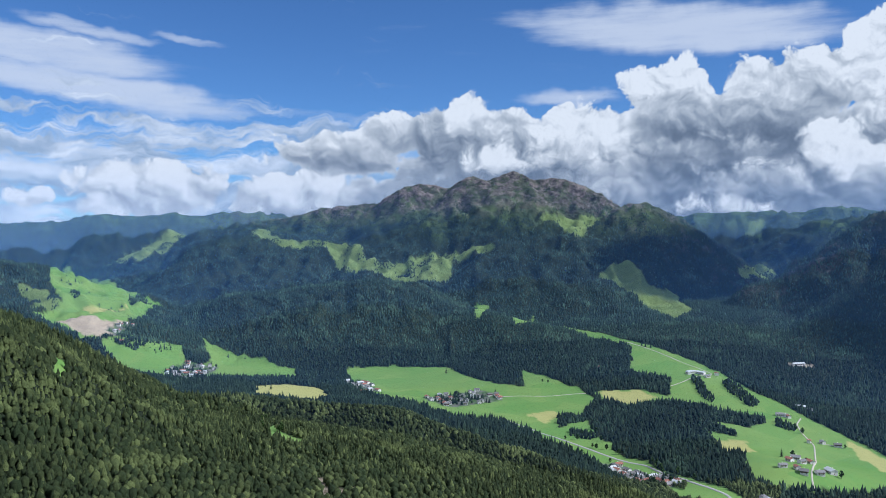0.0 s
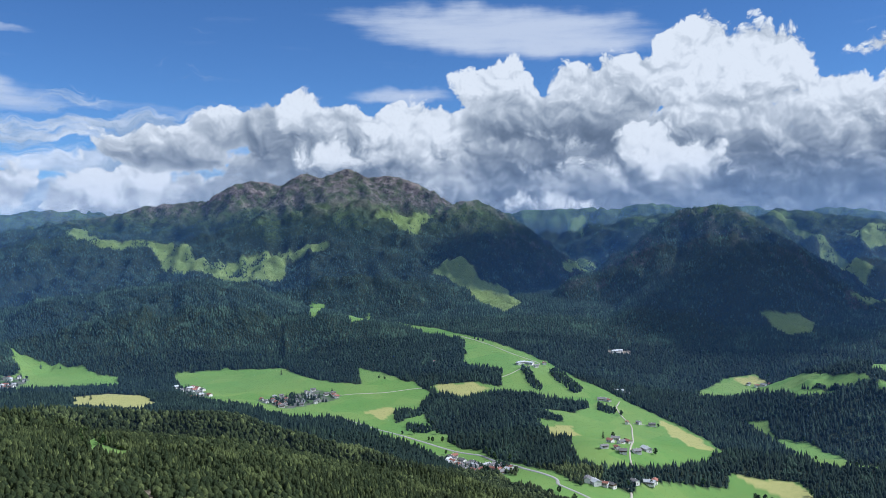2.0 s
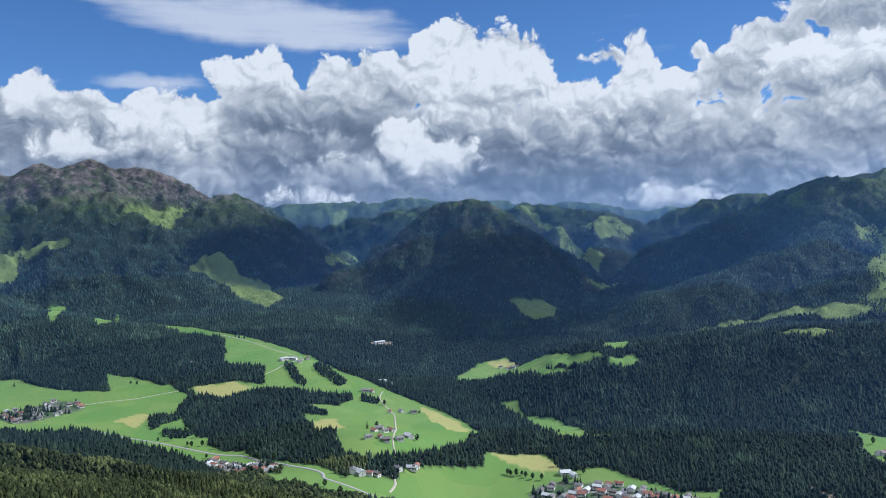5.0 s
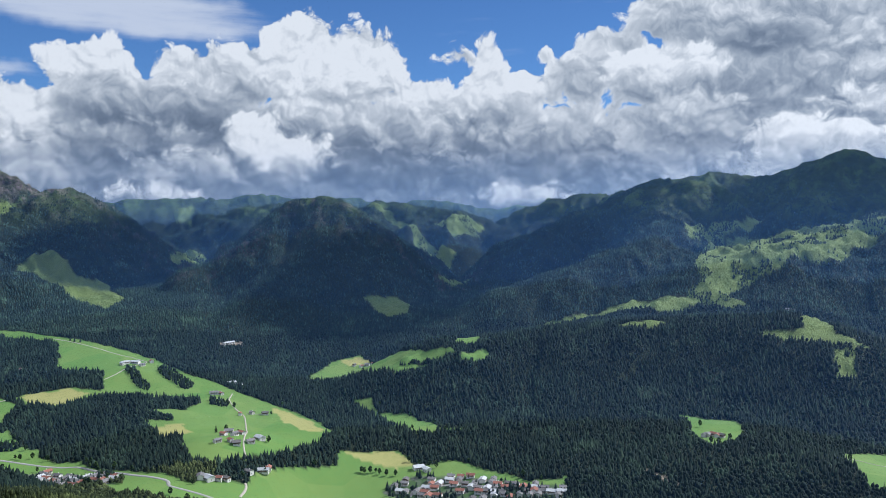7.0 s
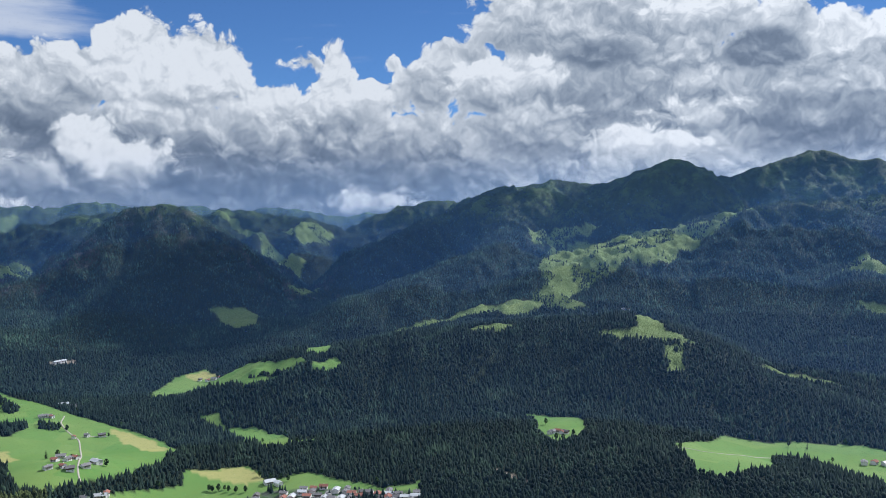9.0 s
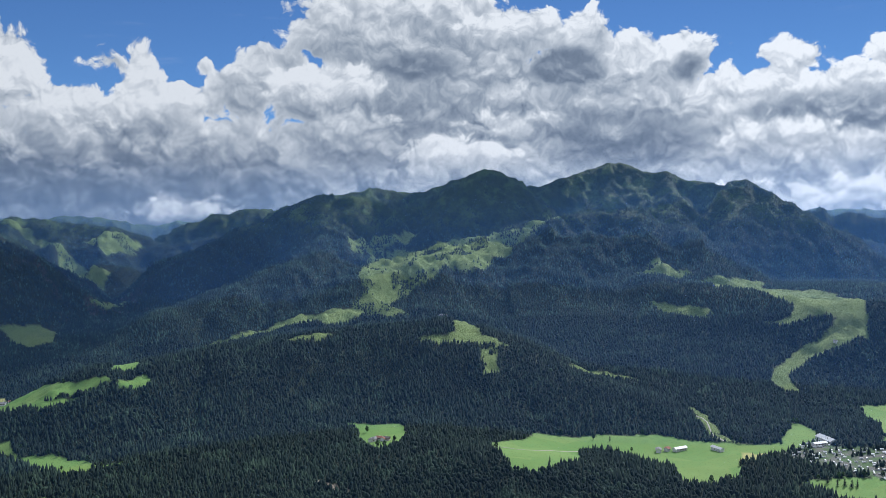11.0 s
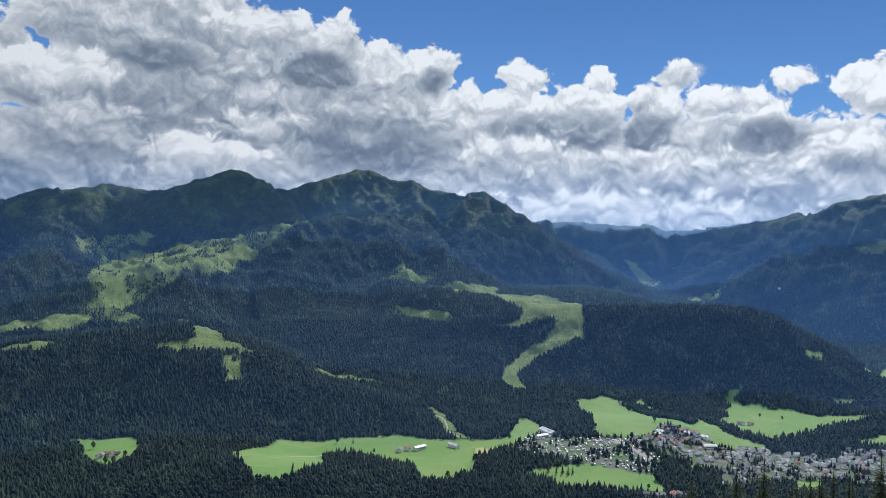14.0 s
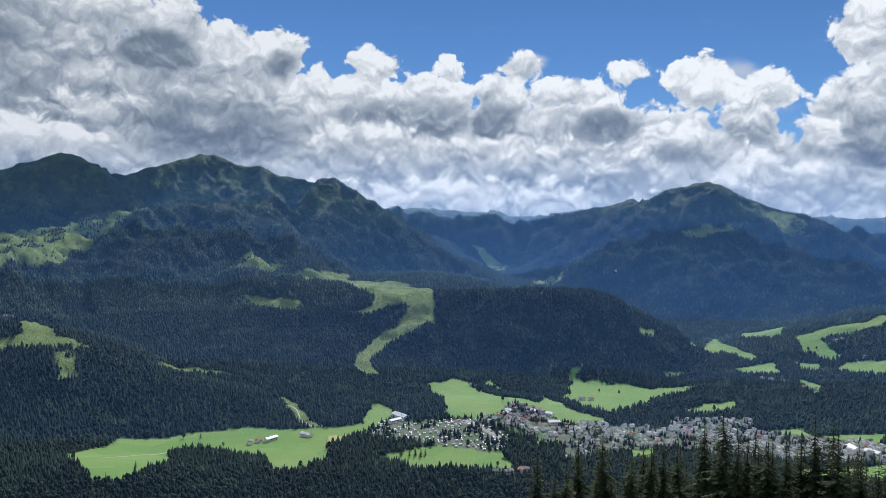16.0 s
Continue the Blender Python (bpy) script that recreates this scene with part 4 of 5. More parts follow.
def sheet(name, co, faces, material, smooth=True):
    me = bpy.data.meshes.new(name)
    me.vertices.add(len(co))
    me.vertices.foreach_set("co", np.ascontiguousarray(co, np.float32).ravel())
    n, k = faces.shape
    me.loops.add(n * k)
    me.loops.foreach_set("vertex_index", np.ascontiguousarray(faces, np.int32).ravel())
    me.polygons.add(n)
    me.polygons.foreach_set("loop_start", np.arange(0, n * k, k, dtype=np.int32))
    me.update(calc_edges=True)
    me.polygons.foreach_set("use_smooth", np.full(n, smooth))
    me.materials.append(material)
    me.validate()
    return new(name, me)


idx = np.arange(NB * NR).reshape(NB, NR)
ring = np.vstack([idx, idx[:1]])
quads = np.stack([ring[:-1, :-1], ring[1:, :-1], ring[1:, 1:], ring[:-1, 1:]], -1).reshape(-1, 4)[:, ::-1]
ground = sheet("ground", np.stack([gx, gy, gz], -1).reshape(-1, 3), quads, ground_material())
tagged(ground, "alpine valley and mountain slopes of meadow, forest floor and rock", "ground", kind="structure")
flat = gx.ravel(), gy.ravel()
fz = gz.ravel()
for kind in ("grass", "hay", "alp", "bare", "town"):
    at = ground.data.attributes.new(kind, "FLOAT", "POINT")
    at.data.foreach_set("value", cover(*flat, kind).astype(np.float32))
at = ground.data.attributes.new("rock", "FLOAT", "POINT")
at.data.foreach_set("value", main_rock(*flat, fz).astype(np.float32))
at = ground.data.attributes.new("high", "FLOAT", "POINT")
at.data.foreach_set("value", np.clip((fz - 420 + 120 * (rough(*flat, 200, 3, 77) - 0.5)) / 120, 0, 1).astype(np.float32))

# ---- valley haze: faint added sheets one behind another, scattered blue light in their colour ----
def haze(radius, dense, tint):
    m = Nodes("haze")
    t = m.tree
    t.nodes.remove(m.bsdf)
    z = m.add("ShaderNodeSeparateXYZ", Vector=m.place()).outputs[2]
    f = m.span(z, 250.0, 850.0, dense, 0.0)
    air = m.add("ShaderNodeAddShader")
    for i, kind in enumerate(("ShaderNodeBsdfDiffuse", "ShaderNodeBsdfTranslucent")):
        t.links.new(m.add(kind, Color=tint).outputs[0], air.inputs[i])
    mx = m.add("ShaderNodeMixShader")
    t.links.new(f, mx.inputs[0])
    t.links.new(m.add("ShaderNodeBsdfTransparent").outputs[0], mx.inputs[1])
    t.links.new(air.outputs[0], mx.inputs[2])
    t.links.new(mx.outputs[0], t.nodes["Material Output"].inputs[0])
    b = np.radians(np.arange(-50, 141, 2.0))
    n = len(b)
    ring = np.stack([radius * np.sin(b), radius * np.cos(b)], -1)
    co = np.vstack([np.column_stack([ring, np.full(n, h)]) for h in (-60.0, 900.0)])
    i = np.arange(n - 1)
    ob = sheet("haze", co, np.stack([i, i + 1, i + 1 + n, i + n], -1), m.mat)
    return tagged(ob, "thin bluish sheet standing in for valley haze", "haze", kind="structure")


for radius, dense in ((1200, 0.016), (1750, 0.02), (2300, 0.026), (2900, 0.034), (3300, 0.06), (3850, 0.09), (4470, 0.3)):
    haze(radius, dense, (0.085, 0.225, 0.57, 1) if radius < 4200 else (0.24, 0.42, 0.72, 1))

# ---- the forests ----


def forest(name, r0, r1, spacing, tall, sides, tiers, material, seed, west=-34, east=126, broad=0.0, gaps=0.04, stout=0.0, even=0.5):
    """Spruces as one mesh: stacked, slightly ragged cones."""
    rng = np.random.default_rng(seed)
    rows = []
    r = r0
    while r < r1:
        s = spacing * (r / r0 if spacing > 9 else 1)
        n = int(radians(east - west) * r / s)
        b = radians(west) + (np.arange(n) + rng.random(n)) / n * radians(east - west)
        rows.append(np.stack([b, r + s * (rng.random(n) - 0.5) * 1.4, np.full(n, s)], -1))
        r += s
    b, rr, s = np.vstack(rows).T
    x, y = rr * np.sin(b), rr * np.cos(b)
    keep = ~(cover(x, y, "grass") | cover(x, y, "hay") | cover(x, y, "bare") | cover(x, y, "town"))
    keep |= (rr > 2600) & cover(x, y, "grass") & ~cover(x, y, "bare") & (rough(x, y, 110, 4, 15) > 0.64) & (rng.random(len(x)) < 0.1)
    keep |= cover(x, y, "town") & (rng.random(len(x)) < 0.03 + 0.45 * (rough(x, y, 45, 3, 19) > 0.57))
    keep |= cover(x, y, "grove", 3.0)
    alp = cover(x, y, "alp")
    alp &= ~cover(x, y, "piste", 4.0)
    keep &= ~cover(x, y, "piste", 4.0)
    keep &= ~alp | (rng.random(len(x)) < 0.035 + 0.9 * (rough(x, y, 85, 4, 5) > 0.6))
    z = ground_z(x, y)
    keep &= (between(sunk, x, y) < tall) | (rng.random(len(x)) < 0.22)       # slopes out of sight stand thinner
    high = z + 90 * (rough(x, y, 180, 3, 78) - 0.5)
    keep &= (rough(x, y, 48, 3, 97) > np.clip(0.2 + (high - 440) / 330, 0, 0.62)) | (rng.random(len(x)) < 0.12) | (high < 440)
    keep &= rng.random(len(x)) > main_rock(x, y, z) * 0.75
    keep &= (rng.random(len(x)) > gaps) & (rough(x, y, 26, 2, 83) > (0.22 if gaps > 0.05 else 0.0))
    x, y, z, s, rr = x[keep], y[keep], z[keep], s[keep], rr[keep]
    n = len(x)
    h = (0.72 + 0.55 * rough(x, y, 70, 3, 101)) * tall * (0.3 + 0.6 * even + (1.1 - 0.9 * even) * rng.random(n) ** (1 + even)) * np.clip(1.12 - (rr - 2600) / 5000, 0.72, 1) * np.clip(1.2 - (z - 400) / 420, 0.42, 1)
    w = h * (0.13 + stout + 0.06 * rng.random(n))
    leafy = (rng.random(n) < broad * np.clip(2.2 * rough(x, y, 120, 3, 61) - 0.4, 0, 1.6)) if broad else np.zeros(n, bool)
    h = np.where(leafy, h * 0.75, h)
    w = np.where(leafy, h * (0.32 + 0.12 * rng.random(n)), w)
    a = np.linspace(0, 2 * math.pi, sides, endpoint=False)
    turn = rng.random(n)[:, None] * 6.28
    sets = ((~leafy, None), (leafy, ((0.1, 0.7), (0.42, 1.0), (0.78, 0.7)) if sides > 5 else ((0.2, 0.9), (0.68, 0.85)))) if broad else ((~leafy, None),)
    co_all, fc_all, offset = [], [], 0
    for sel, rings in sets:
        k = int(sel.sum())
        if not k:
            continue
        X, Y, Z, W, H, A = x[sel], y[sel], z[sel], w[sel], h[sel], a + turn[sel]
        co, fc, per = [], [], 0
        if rings:                       # a rounded crown
            for lo, wide in rings:
                rad = W[:, None] * wide * (0.55 + 0.8 * rng.random((k, sides)))
                co.append(np.stack([X[:, None] + rad * np.cos(A), Y[:, None] + rad * np.sin(A),
                                    (Z + H * lo)[:, None] + 0.2 * H[:, None] * (rng.random((k, sides)) - 0.5)], -1))
            co.append(np.stack([X, Y, Z + H], -1)[:, None])
            for t in range(len(rings) - 1):
                for i in range(sides):
                    p, q, r, v = t * sides + i, t * sides + (i + 1) % sides, (t + 1) * sides + (i + 1) % sides, (t + 1) * sides + i
                    fc += [(p, q, r), (p, r, v)]
            t = (len(rings) - 1) * sides
            fc += [(t + i, t + (i + 1) % sides, t + sides) for i in range(sides)]
            per = len(rings) * sides + 1
        else:                           # stacked ragged skirts of branches
            for t in range(tiers):
                lo, hi = 0.04 + 0.86 * t / tiers, min(1.0, 0.04 + 0.86 * (t + 1.55) / tiers) if tiers > 1 else 1.0
                rad = W[:, None] * (1 - 0.8 * t / tiers) * (0.8 + 0.4 * rng.random((k, sides)))
                ring = np.stack([X[:, None] + rad * np.cos(A + t), Y[:, None] + rad * np.sin(A + t),
                                 (Z + H * lo)[:, None] - 0.03 * H[:, None] * rng.random((k, sides))], -1)
                tip = np.stack([X + 0.02 * H * rng.standard_normal(k), Y + 0.02 * H * rng.standard_normal(k), Z + H * hi], -1)[:, None]
                co.append(np.concatenate([ring, tip], 1))
                fc += [(per + i, per + (i + 1) % sides, per + sides) for i in range(sides)]
                per += sides + 1
        co_all.append(np.concatenate(co, 1).reshape(-1, 3))
        fc_all.append((np.array(fc)[None] + (np.arange(k) * per)[:, None, None]).reshape(-1, 3) + offset)
        offset += k * per
    co = np.vstack(co_all)
    ob = sheet(name, co, np.vstack(fc_all), material, tiers < 3)
    lie = np.stack([between(lie_x, co[:, 0], co[:, 1]), between(lie_y, co[:, 0], co[:, 1]), np.ones(len(co))], -1)
    at = ob.data.attributes.new("lie", "FLOAT_VECTOR", "POINT")
    at.data.foreach_set("vector", (lie / np.linalg.norm(lie, axis=1)[:, None]).astype(np.float32).ravel())
    return tagged(ob, "dense dark green spruce forest covering the mountain slopes", "forest", kind="stuff")


SPRUCE = leaf_material("spruce_needles", (0.021, 0.044, 0.034), (0.06, 0.1, 0.06), 0.4)
VALLEY_SPRUCE = leaf_material("valley_needles", (0.012, 0.027, 0.022), (0.037, 0.063, 0.038), 0.3)
NEAR_LEAF = leaf_material("near_needles", (0.03, 0.048, 0.019), (0.135, 0.165, 0.058), 0.25, True)
tagged(forest("near_forest", 400, 1420, 4.6, 11, 5, 2, NEAR_LEAF, 1, -34, 23, 0.9, 0.05, 0.12, 0.25),
       "mixed olive green wood of spruces and round leafy trees")
forest("valley_forest", 1150, 1420, 6.6, 13, 6, 2, VALLEY_SPRUCE, 5, 23, 126, 0.6, 0.05, 0.12, 0.6)
forest("valley_forest", 1420, 2700, 7.2, 14, 4, 1, VALLEY_SPRUCE, 2, -34, 126, 0.4, 0.05, 0.1, 0.5)
forest("mountain_forest", 2700, 4500, 7.8, 11.5, 4, 1, SPRUCE, 3, -34, 126, 0.2, 0.03, 0.17)


# ---- roads ----
def road_material(name, dark, light):
    m = Nodes(name)
    m.colour(m.mix(m.noise(0.4, 5), dark, light))
    return m.mat


ASPHALT = road_material("road_surface", (0.2, 0.2, 0.19), (0.34, 0.33, 0.31))
GRAVEL = road_material("gravel_surface", (0.27, 0.25, 0.2), (0.44, 0.41, 0.34))


def road(name, width, pts):
    """A strip with a crown, laid on the ground along a smoothed line."""
    p = np.array(pts, float)
    s = np.append(0, np.cumsum(np.hypot(*np.diff(p, axis=0).T)))
    at = np.arange(0, s[-1], 6.0)
    q = np.stack([np.interp(at, s, p[:, i]) for i in (0, 1)], -1)
    for _ in range(12):
        q[1:-1] = (q[:-2] + 2 * q[1:-1] + q[2:]) / 4
    d = np.gradient(q, axis=0)
    d /= np.hypot(*d.T)[:, None] + 1e-9
    side = np.stack([-d[:, 1], d[:, 0]], -1)
    co = []
    for off, up in ((-0.62, -0.6), (-0.5, 0.45), (0.0, 0.55), (0.5, 0.45), (0.62, -0.6)):
        e = q + side * off * width
        co.append(np.column_stack([e, ground_z(e[:, 0], e[:, 1]) + up]))
    n = len(q)
    co = np.stack(co, 1).reshape(-1, 3)
    i = (np.arange(n - 1) * 5)[:, None] + np.arange(4)
    fc = np.stack([i, i + 1, i + 6, i + 5], -1).reshape(-1, 4)
    ob = sheet("road", co, fc, ASPHALT if width > 5 else GRAVEL)
    tagged(ob, "pale asphalt road through the meadows" if width > 5 else "pale gravel lane between the fields", "road", kind="structure")


FARMS, LONE_TREES = [], []
road("valley_road", 5.5, [(145, 1923), (223, 1785), (315, 1667), (403, 1550), (426, 1344), (467, 1273), (447, 1260), (481, 1217), (512, 1171)])
road("farm_lane", 3, [(615, 1316), (627, 1354), (704, 1501), (782, 1676), (797, 1765), (818, 1844), (859, 1911)])
road("farm_lane_b", 2.6, [(796, 1699), (825, 1689), (844, 1671)])
road("ridge_lane", 3, [(600, 2598), (661, 2482), (717, 2348), (768, 2253), (695, 2223), (650, 2179), (613, 2158)])
road("field_track", 3, [(163, 2171), (269, 2157), (346, 2161), (400, 2159)])
road("meadow_track", 3, [(1446, 647), (1446, 577), (1535, 538), (1627, 493)])
road("town_road", 16, [(1720, -82), (1674, -116), (1616, -147), (1538, -154)])
road("estate_road", 6, [(827, 1115), (860, 1142), (905, 1092), (955, 998)])
road("lower_lane", 4, [(548, 1198), (585, 1244), (581, 1259)])
road("piste_lane", 3, [(1960, 389), (1912, 317), (1803, 280), (1745, 246)])
FARMS += [(668, 1507, 12, 16, 0), (624, 1432, 10, 12, 1), (639, 1417, 9, 14, 0), (666, 1443, 9, 13, 1), (590, 1382, 8, 14, 0), (618, 1361, 13, 13, 2), (612, 1375, 8, 9, 1), (649, 1370, 11, 14, 0), (680, 1394, 13, 20, 3), (810, 1916, 12, 18, 0), (825, 1902, 8, 10, 1), (808, 1695, 8, 10, 0), (833, 1680, 10, 14, 2), (778, 1693, 7, 9, 1), (693, 2254, 8, 12, 3), (729, 2255, 11, 24, 3)]
FARMS += [(738, 2226, 9, 14, 0), (773, 2254, 10, 14, 1), (703, 2261, 11, 24, 3), (914, 1203, 15, 20, 3), (917, 1181, 11, 14, 3), (521, 1262, 14, 22, 3), (511, 1268, 10, 16, 0), (536, 1257, 9, 14, 1), (550, 1255, 9, 13, 2), (600, 1275, 10, 14, 0), (631, 1283, 12, 20, 3), (645, 1290, 9, 12, 1), (1346, 2025, 11, 14, 0), (1328, 2030, 9, 12, 1), (1318, 2054, 8, 10, 2), (1363, 2020, 8, 10, 1)]
FARMS += [(1376, 883, 9, 13, 0), (1393, 875, 9, 12, 1), (1390, 856, 10, 13, 2), (2368, 1234, 11, 16, 0), (2375, 1219, 8, 9, 1), (903, 2014, 12, 22, 3), (917, 1992, 9, 13, 0), (1656, 364, 10, 14, 0), (1667, 349, 10, 12, 1), (1676, 325, 11, 30, 3), (1692, 253, 11, 26, 3), (1801, 55, 20, 48, 3), (1761, 68, 10, 30, 3), (1382, 880, 9, 12, 0), (1387, 861, 9, 12, 1), (2509, 55, 7, 9, 0)]
FARMS += [(1984, -392, 10, 14, 0), (1986, -414, 10, 13, 1), (1403, -128, 11, 15, 2), (1403, -148, 11, 15, 0), (1408, -171, 12, 18, 1), (1414, -185, 10, 14, 0), (2432, -1261, 10, 14, 0), (2434, -1283, 10, 13, 1), (2256, -1256, 10, 14, 2), (3533, -840, 8, 10, 0), (2172, -126, 9, 12, 0), (2153, -920, 10, 13, 1), (2135, -935, 10, 13, 0), (2113, -956, 10, 14, 2), (2024, -975, 10, 14, 1), (2001, -986, 10, 13, 0)]
FARMS += [(1063, 2388, 11, 40, 3), (1748, -673, 12, 40, 0), (1742, -596, 12, 30, 0), (1518, -751, 14, 30, 3), (1448, -790, 16, 30, 3), (1399, -799, 14, 26, 3), (1710, -277, 14, 24, 3), (-1000, 2482, 8, 10, 1), (822, 1911, 8, 10, 0), (461, 2358, 6, 7, 1)]
LONE_TREES += [(692, 2179, 1), (692, 2122, 1), (686, 2073, 1), (681, 2025, 1), (760, 2146, 1), (769, 2107, 1), (773, 2057, 1), (780, 2017, 1), (769, 1831, 1), (776, 1814, 1), (784, 1798, 1), (792, 1791, 1), (797, 1765, 1), (650, 1528, 0), (674, 1534, 1), (665, 1457, 1), (691, 1379, 1), (826, 1256, 1), (835, 1250, 1), (846, 1247, 1), (846, 1235, 1), (853, 1222, 1), (865, 1210, 1), (824, 1263, 1), (922, 1211, 1), (935, 1196, 1), (939, 1180, 1), (686, 2169, 1), (687, 2126, 1), (688, 2082, 1)]
LONE_TREES += [(686, 2041, 1), (774, 2180, 1), (779, 2130, 1), (786, 2089, 1), (795, 2053, 1), (284, 1942, 0), (296, 1930, 1), (309, 1909, 1), (285, 2286, 1), (299, 2271, 1), (28, 2511, 0), (10, 2463, 0), (289, 1803, 1), (310, 1777, 1), (328, 1768, 1), (267, 1740, 1), (323, 1678, 1), (317, 1689, 1), (344, 1674, 1), (393, 1370, 1), (398, 1342, 1), (408, 1347, 1), (394, 1407, 1), (633, 1278, 1), (519, 1299, 0), (538, 1297, 0), (714, 1324, 0), (844, 1671, 1), (909, 1739, 1), (904, 1947, 1)]
LONE_TREES += [(1103, 1686, 0), (2214, -128, 1), (2195, -148, 1), (2162, -167, 1), (2142, -187, 1), (2117, -209, 1), (2087, -230, 1), (2053, -251, 1), (2011, -271, 1), (1958, -283, 1), (2238, -186, 1), (2206, -205, 1), (2146, -247, 1), (2096, -271, 1), (2068, -505, 1), (2092, -458, 1), (1559, 500, 1), (1539, 480, 1), (1638, 415, 1), (1691, 512, 1), (1695, 477, 0), (1511, 46, 0), (1503, 30, 0), (1507, 19, 0), (1500, 8, 0), (1506, 0, 0), (1571, 188, 0), (1584, 196, 0), (1561, 181, 0), (1376, 499, 0)]
LONE_TREES += [(1295, 518, 0), (2431, -1177, 1), (2425, -1200, 1), (1878, -777, 0), (-973, 2551, 0), (-939, 2541, 0), (-936, 2499, 0), (-911, 2554, 0), (-977, 2492, 0), (-883, 2576, 0), (-492, 2209, 0), (-462, 2142, 0), (-412, 2048, 0)]



# ---- houses ----
def part(name, bm, material, parent, label=""):
    me = bpy.data.meshes.new(name)
    bm.normal_update()
    bm.to_mesh(me)
    bm.free()
    me.materials.append(material)
    ob = new(name, me)
    ob.parent = parent
    return tagged(ob, label)


def box(bm, x0, y0, z0, x1, y1, z1):
    v = [bm.verts.new((x, y, z)) for x in (x0, x1) for y in (y0, y1) for z in (z0, z1)]
    for f in ((0, 1, 3, 2), (4, 6, 7, 5), (0, 4, 5, 1), (2, 3, 7, 6), (0, 2, 6, 4), (1, 5, 7, 3)):
        bm.faces.new([v[i] for i in f])


def plain(name, dark, light, scale=0.6, gloss=0.85):
    m = Nodes(name)
    rnd = m.add("ShaderNodeObjectInfo").outputs["Random"]
    m.colour(m.mix(m.maths("ADD", m.maths("MULTIPLY", m.noise(scale, 5, 0.6), 0.5), m.maths("MULTIPLY", rnd, 0.5)), dark, light))
    m.put(m.bsdf, "Roughness", gloss)
    return m.mat


PLASTER = plain("white_plaster", (0.6, 0.58, 0.54), (0.84, 0.82, 0.79))
TIMBER = plain("weathered_timber", (0.09, 0.055, 0.035), (0.22, 0.15, 0.1))
ROOFS = [plain("grey_slates", (0.08, 0.078, 0.08), (0.24, 0.23, 0.23)), plain("brown_tiles", (0.17, 0.075, 0.055), (0.34, 0.15, 0.11)),
         plain("dark_shingles", (0.06, 0.056, 0.055), (0.18, 0.17, 0.165)), plain("sheet_metal_roof", (0.34, 0.35, 0.36), (0.56, 0.57, 0.58), 0.6, 0.5)]
WHITE = plain("white_panels", (0.7, 0.7, 0.7), (0.88, 0.88, 0.87), 0.6, 0.4)
GLASS = plain("window_glass", (0.03, 0.035, 0.04), (0.06, 0.07, 0.08), 0.6, 0.1)


def house_model(w, l, kind):
    """An alpine house: plastered ground floor, timber storey, a low wide roof with overhangs, windows, door, balcony, chimney."""
    root = new("house")
    storeys = 2 if w < 14 else 1
    h, rise, out = 2.9 * storeys + (2.2 if w >= 14 else 0), w * 0.21, 1.2
    bm = bmesh.new()
    box(bm, -w / 2, -l / 2, -2.5, w / 2, l / 2, h * 0.55)
    part("wall", bm, PLASTER, root)
    bm = bmesh.new()
    e = w / 2 + 0.06
    lo = h * 0.55
    ring = [(-e, lo), (e, lo), (e, h), (0, h + rise), (-e, h)]
    a = [bm.verts.new((x, -l / 2 - 0.06, z)) for x, z in ring]
    b = [bm.verts.new((x, l / 2 + 0.06, z)) for x, z in ring]
    bm.faces.new(a)
    bm.faces.new(b[::-1])
    for i in range(5):
        bm.faces.new((a[i], b[i], b[(i + 1) % 5], a[(i + 1) % 5]))
    part("upper_wall", bm, TIMBER if kind == 2 else PLASTER, root, "weathered timber boarding" if kind == 2 else "")
    bm = bmesh.new()
    rw = w / 2 + out
    drop = rise * out / (w / 2)
    for s in (-1, 1):
        top = [(0, h + rise + 0.1), (s * rw, h - drop + 0.1), (s * rw, h - drop + 0.35), (0, h + rise + 0.38)]
        a = [bm.verts.new((x, -l / 2 - out, z)) for x, z in top]
        b = [bm.verts.new((x, l / 2 + out, z)) for x, z in top]
        bm.faces.new(a)
        bm.faces.new(b[::-1])
        for i in range(4):
            bm.faces.new((a[i], b[i], b[(i + 1) % 4], a[(i + 1) % 4]))
    part("roof", bm, ROOFS[kind], root, ("grey slate roof", "brown tiled roof", "dark shingle roof", "pale sheet metal roof")[kind])
    bm = bmesh.new()
    box(bm, w * 0.14, -0.4, h + rise * 0.4, w * 0.14 + 0.8, 0.4, h + rise + 1.1)
    part("chimney", bm, PLASTER, root)
    bm = bmesh.new()
    box(bm, -w / 2 - 0.9, -l * 0.4, h * 0.52, -w / 2 - 0.02, l * 0.4, h * 0.52 + 0.15)
    box(bm, -w / 2 - 0.9, -l * 0.4, h * 0.52 + 0.15, -w / 2 - 0.82, l * 0.4, h * 0.52 + 1.05)
    part("balcony", bm, TIMBER, root, "brown timber balcony")
    n = 2 if l < 16 else 4
    for side in (-1, 1):
        for i in range(n):
            for z in ((1.0, h * 0.55 + 0.5) if storeys == 2 else (1.6,)):
                y = -l / 2 + (i + 0.5) * l / n
                bm = bmesh.new()
                x = side * (w / 2 + 0.05)
                box(bm, x - 0.06, y - 0.55, z, x + 0.06, y + 0.55, z + 1.25)
                part("window", bm, GLASS, root, "dark window")
    bm = bmesh.new()
    box(bm, -0.6, -l / 2 - 0.1, 0, 0.6, -l / 2 + 0.02, 2.1)
    part("door", bm, TIMBER, root, "brown timber door")
    return root


MODELS = {}
HOUSE_WORDS = ("white plastered house with a wide grey slate roof", "white and timber house with a brown tiled roof",
               "timber chalet with a dark shingle roof", "large farm building with a pale metal roof")


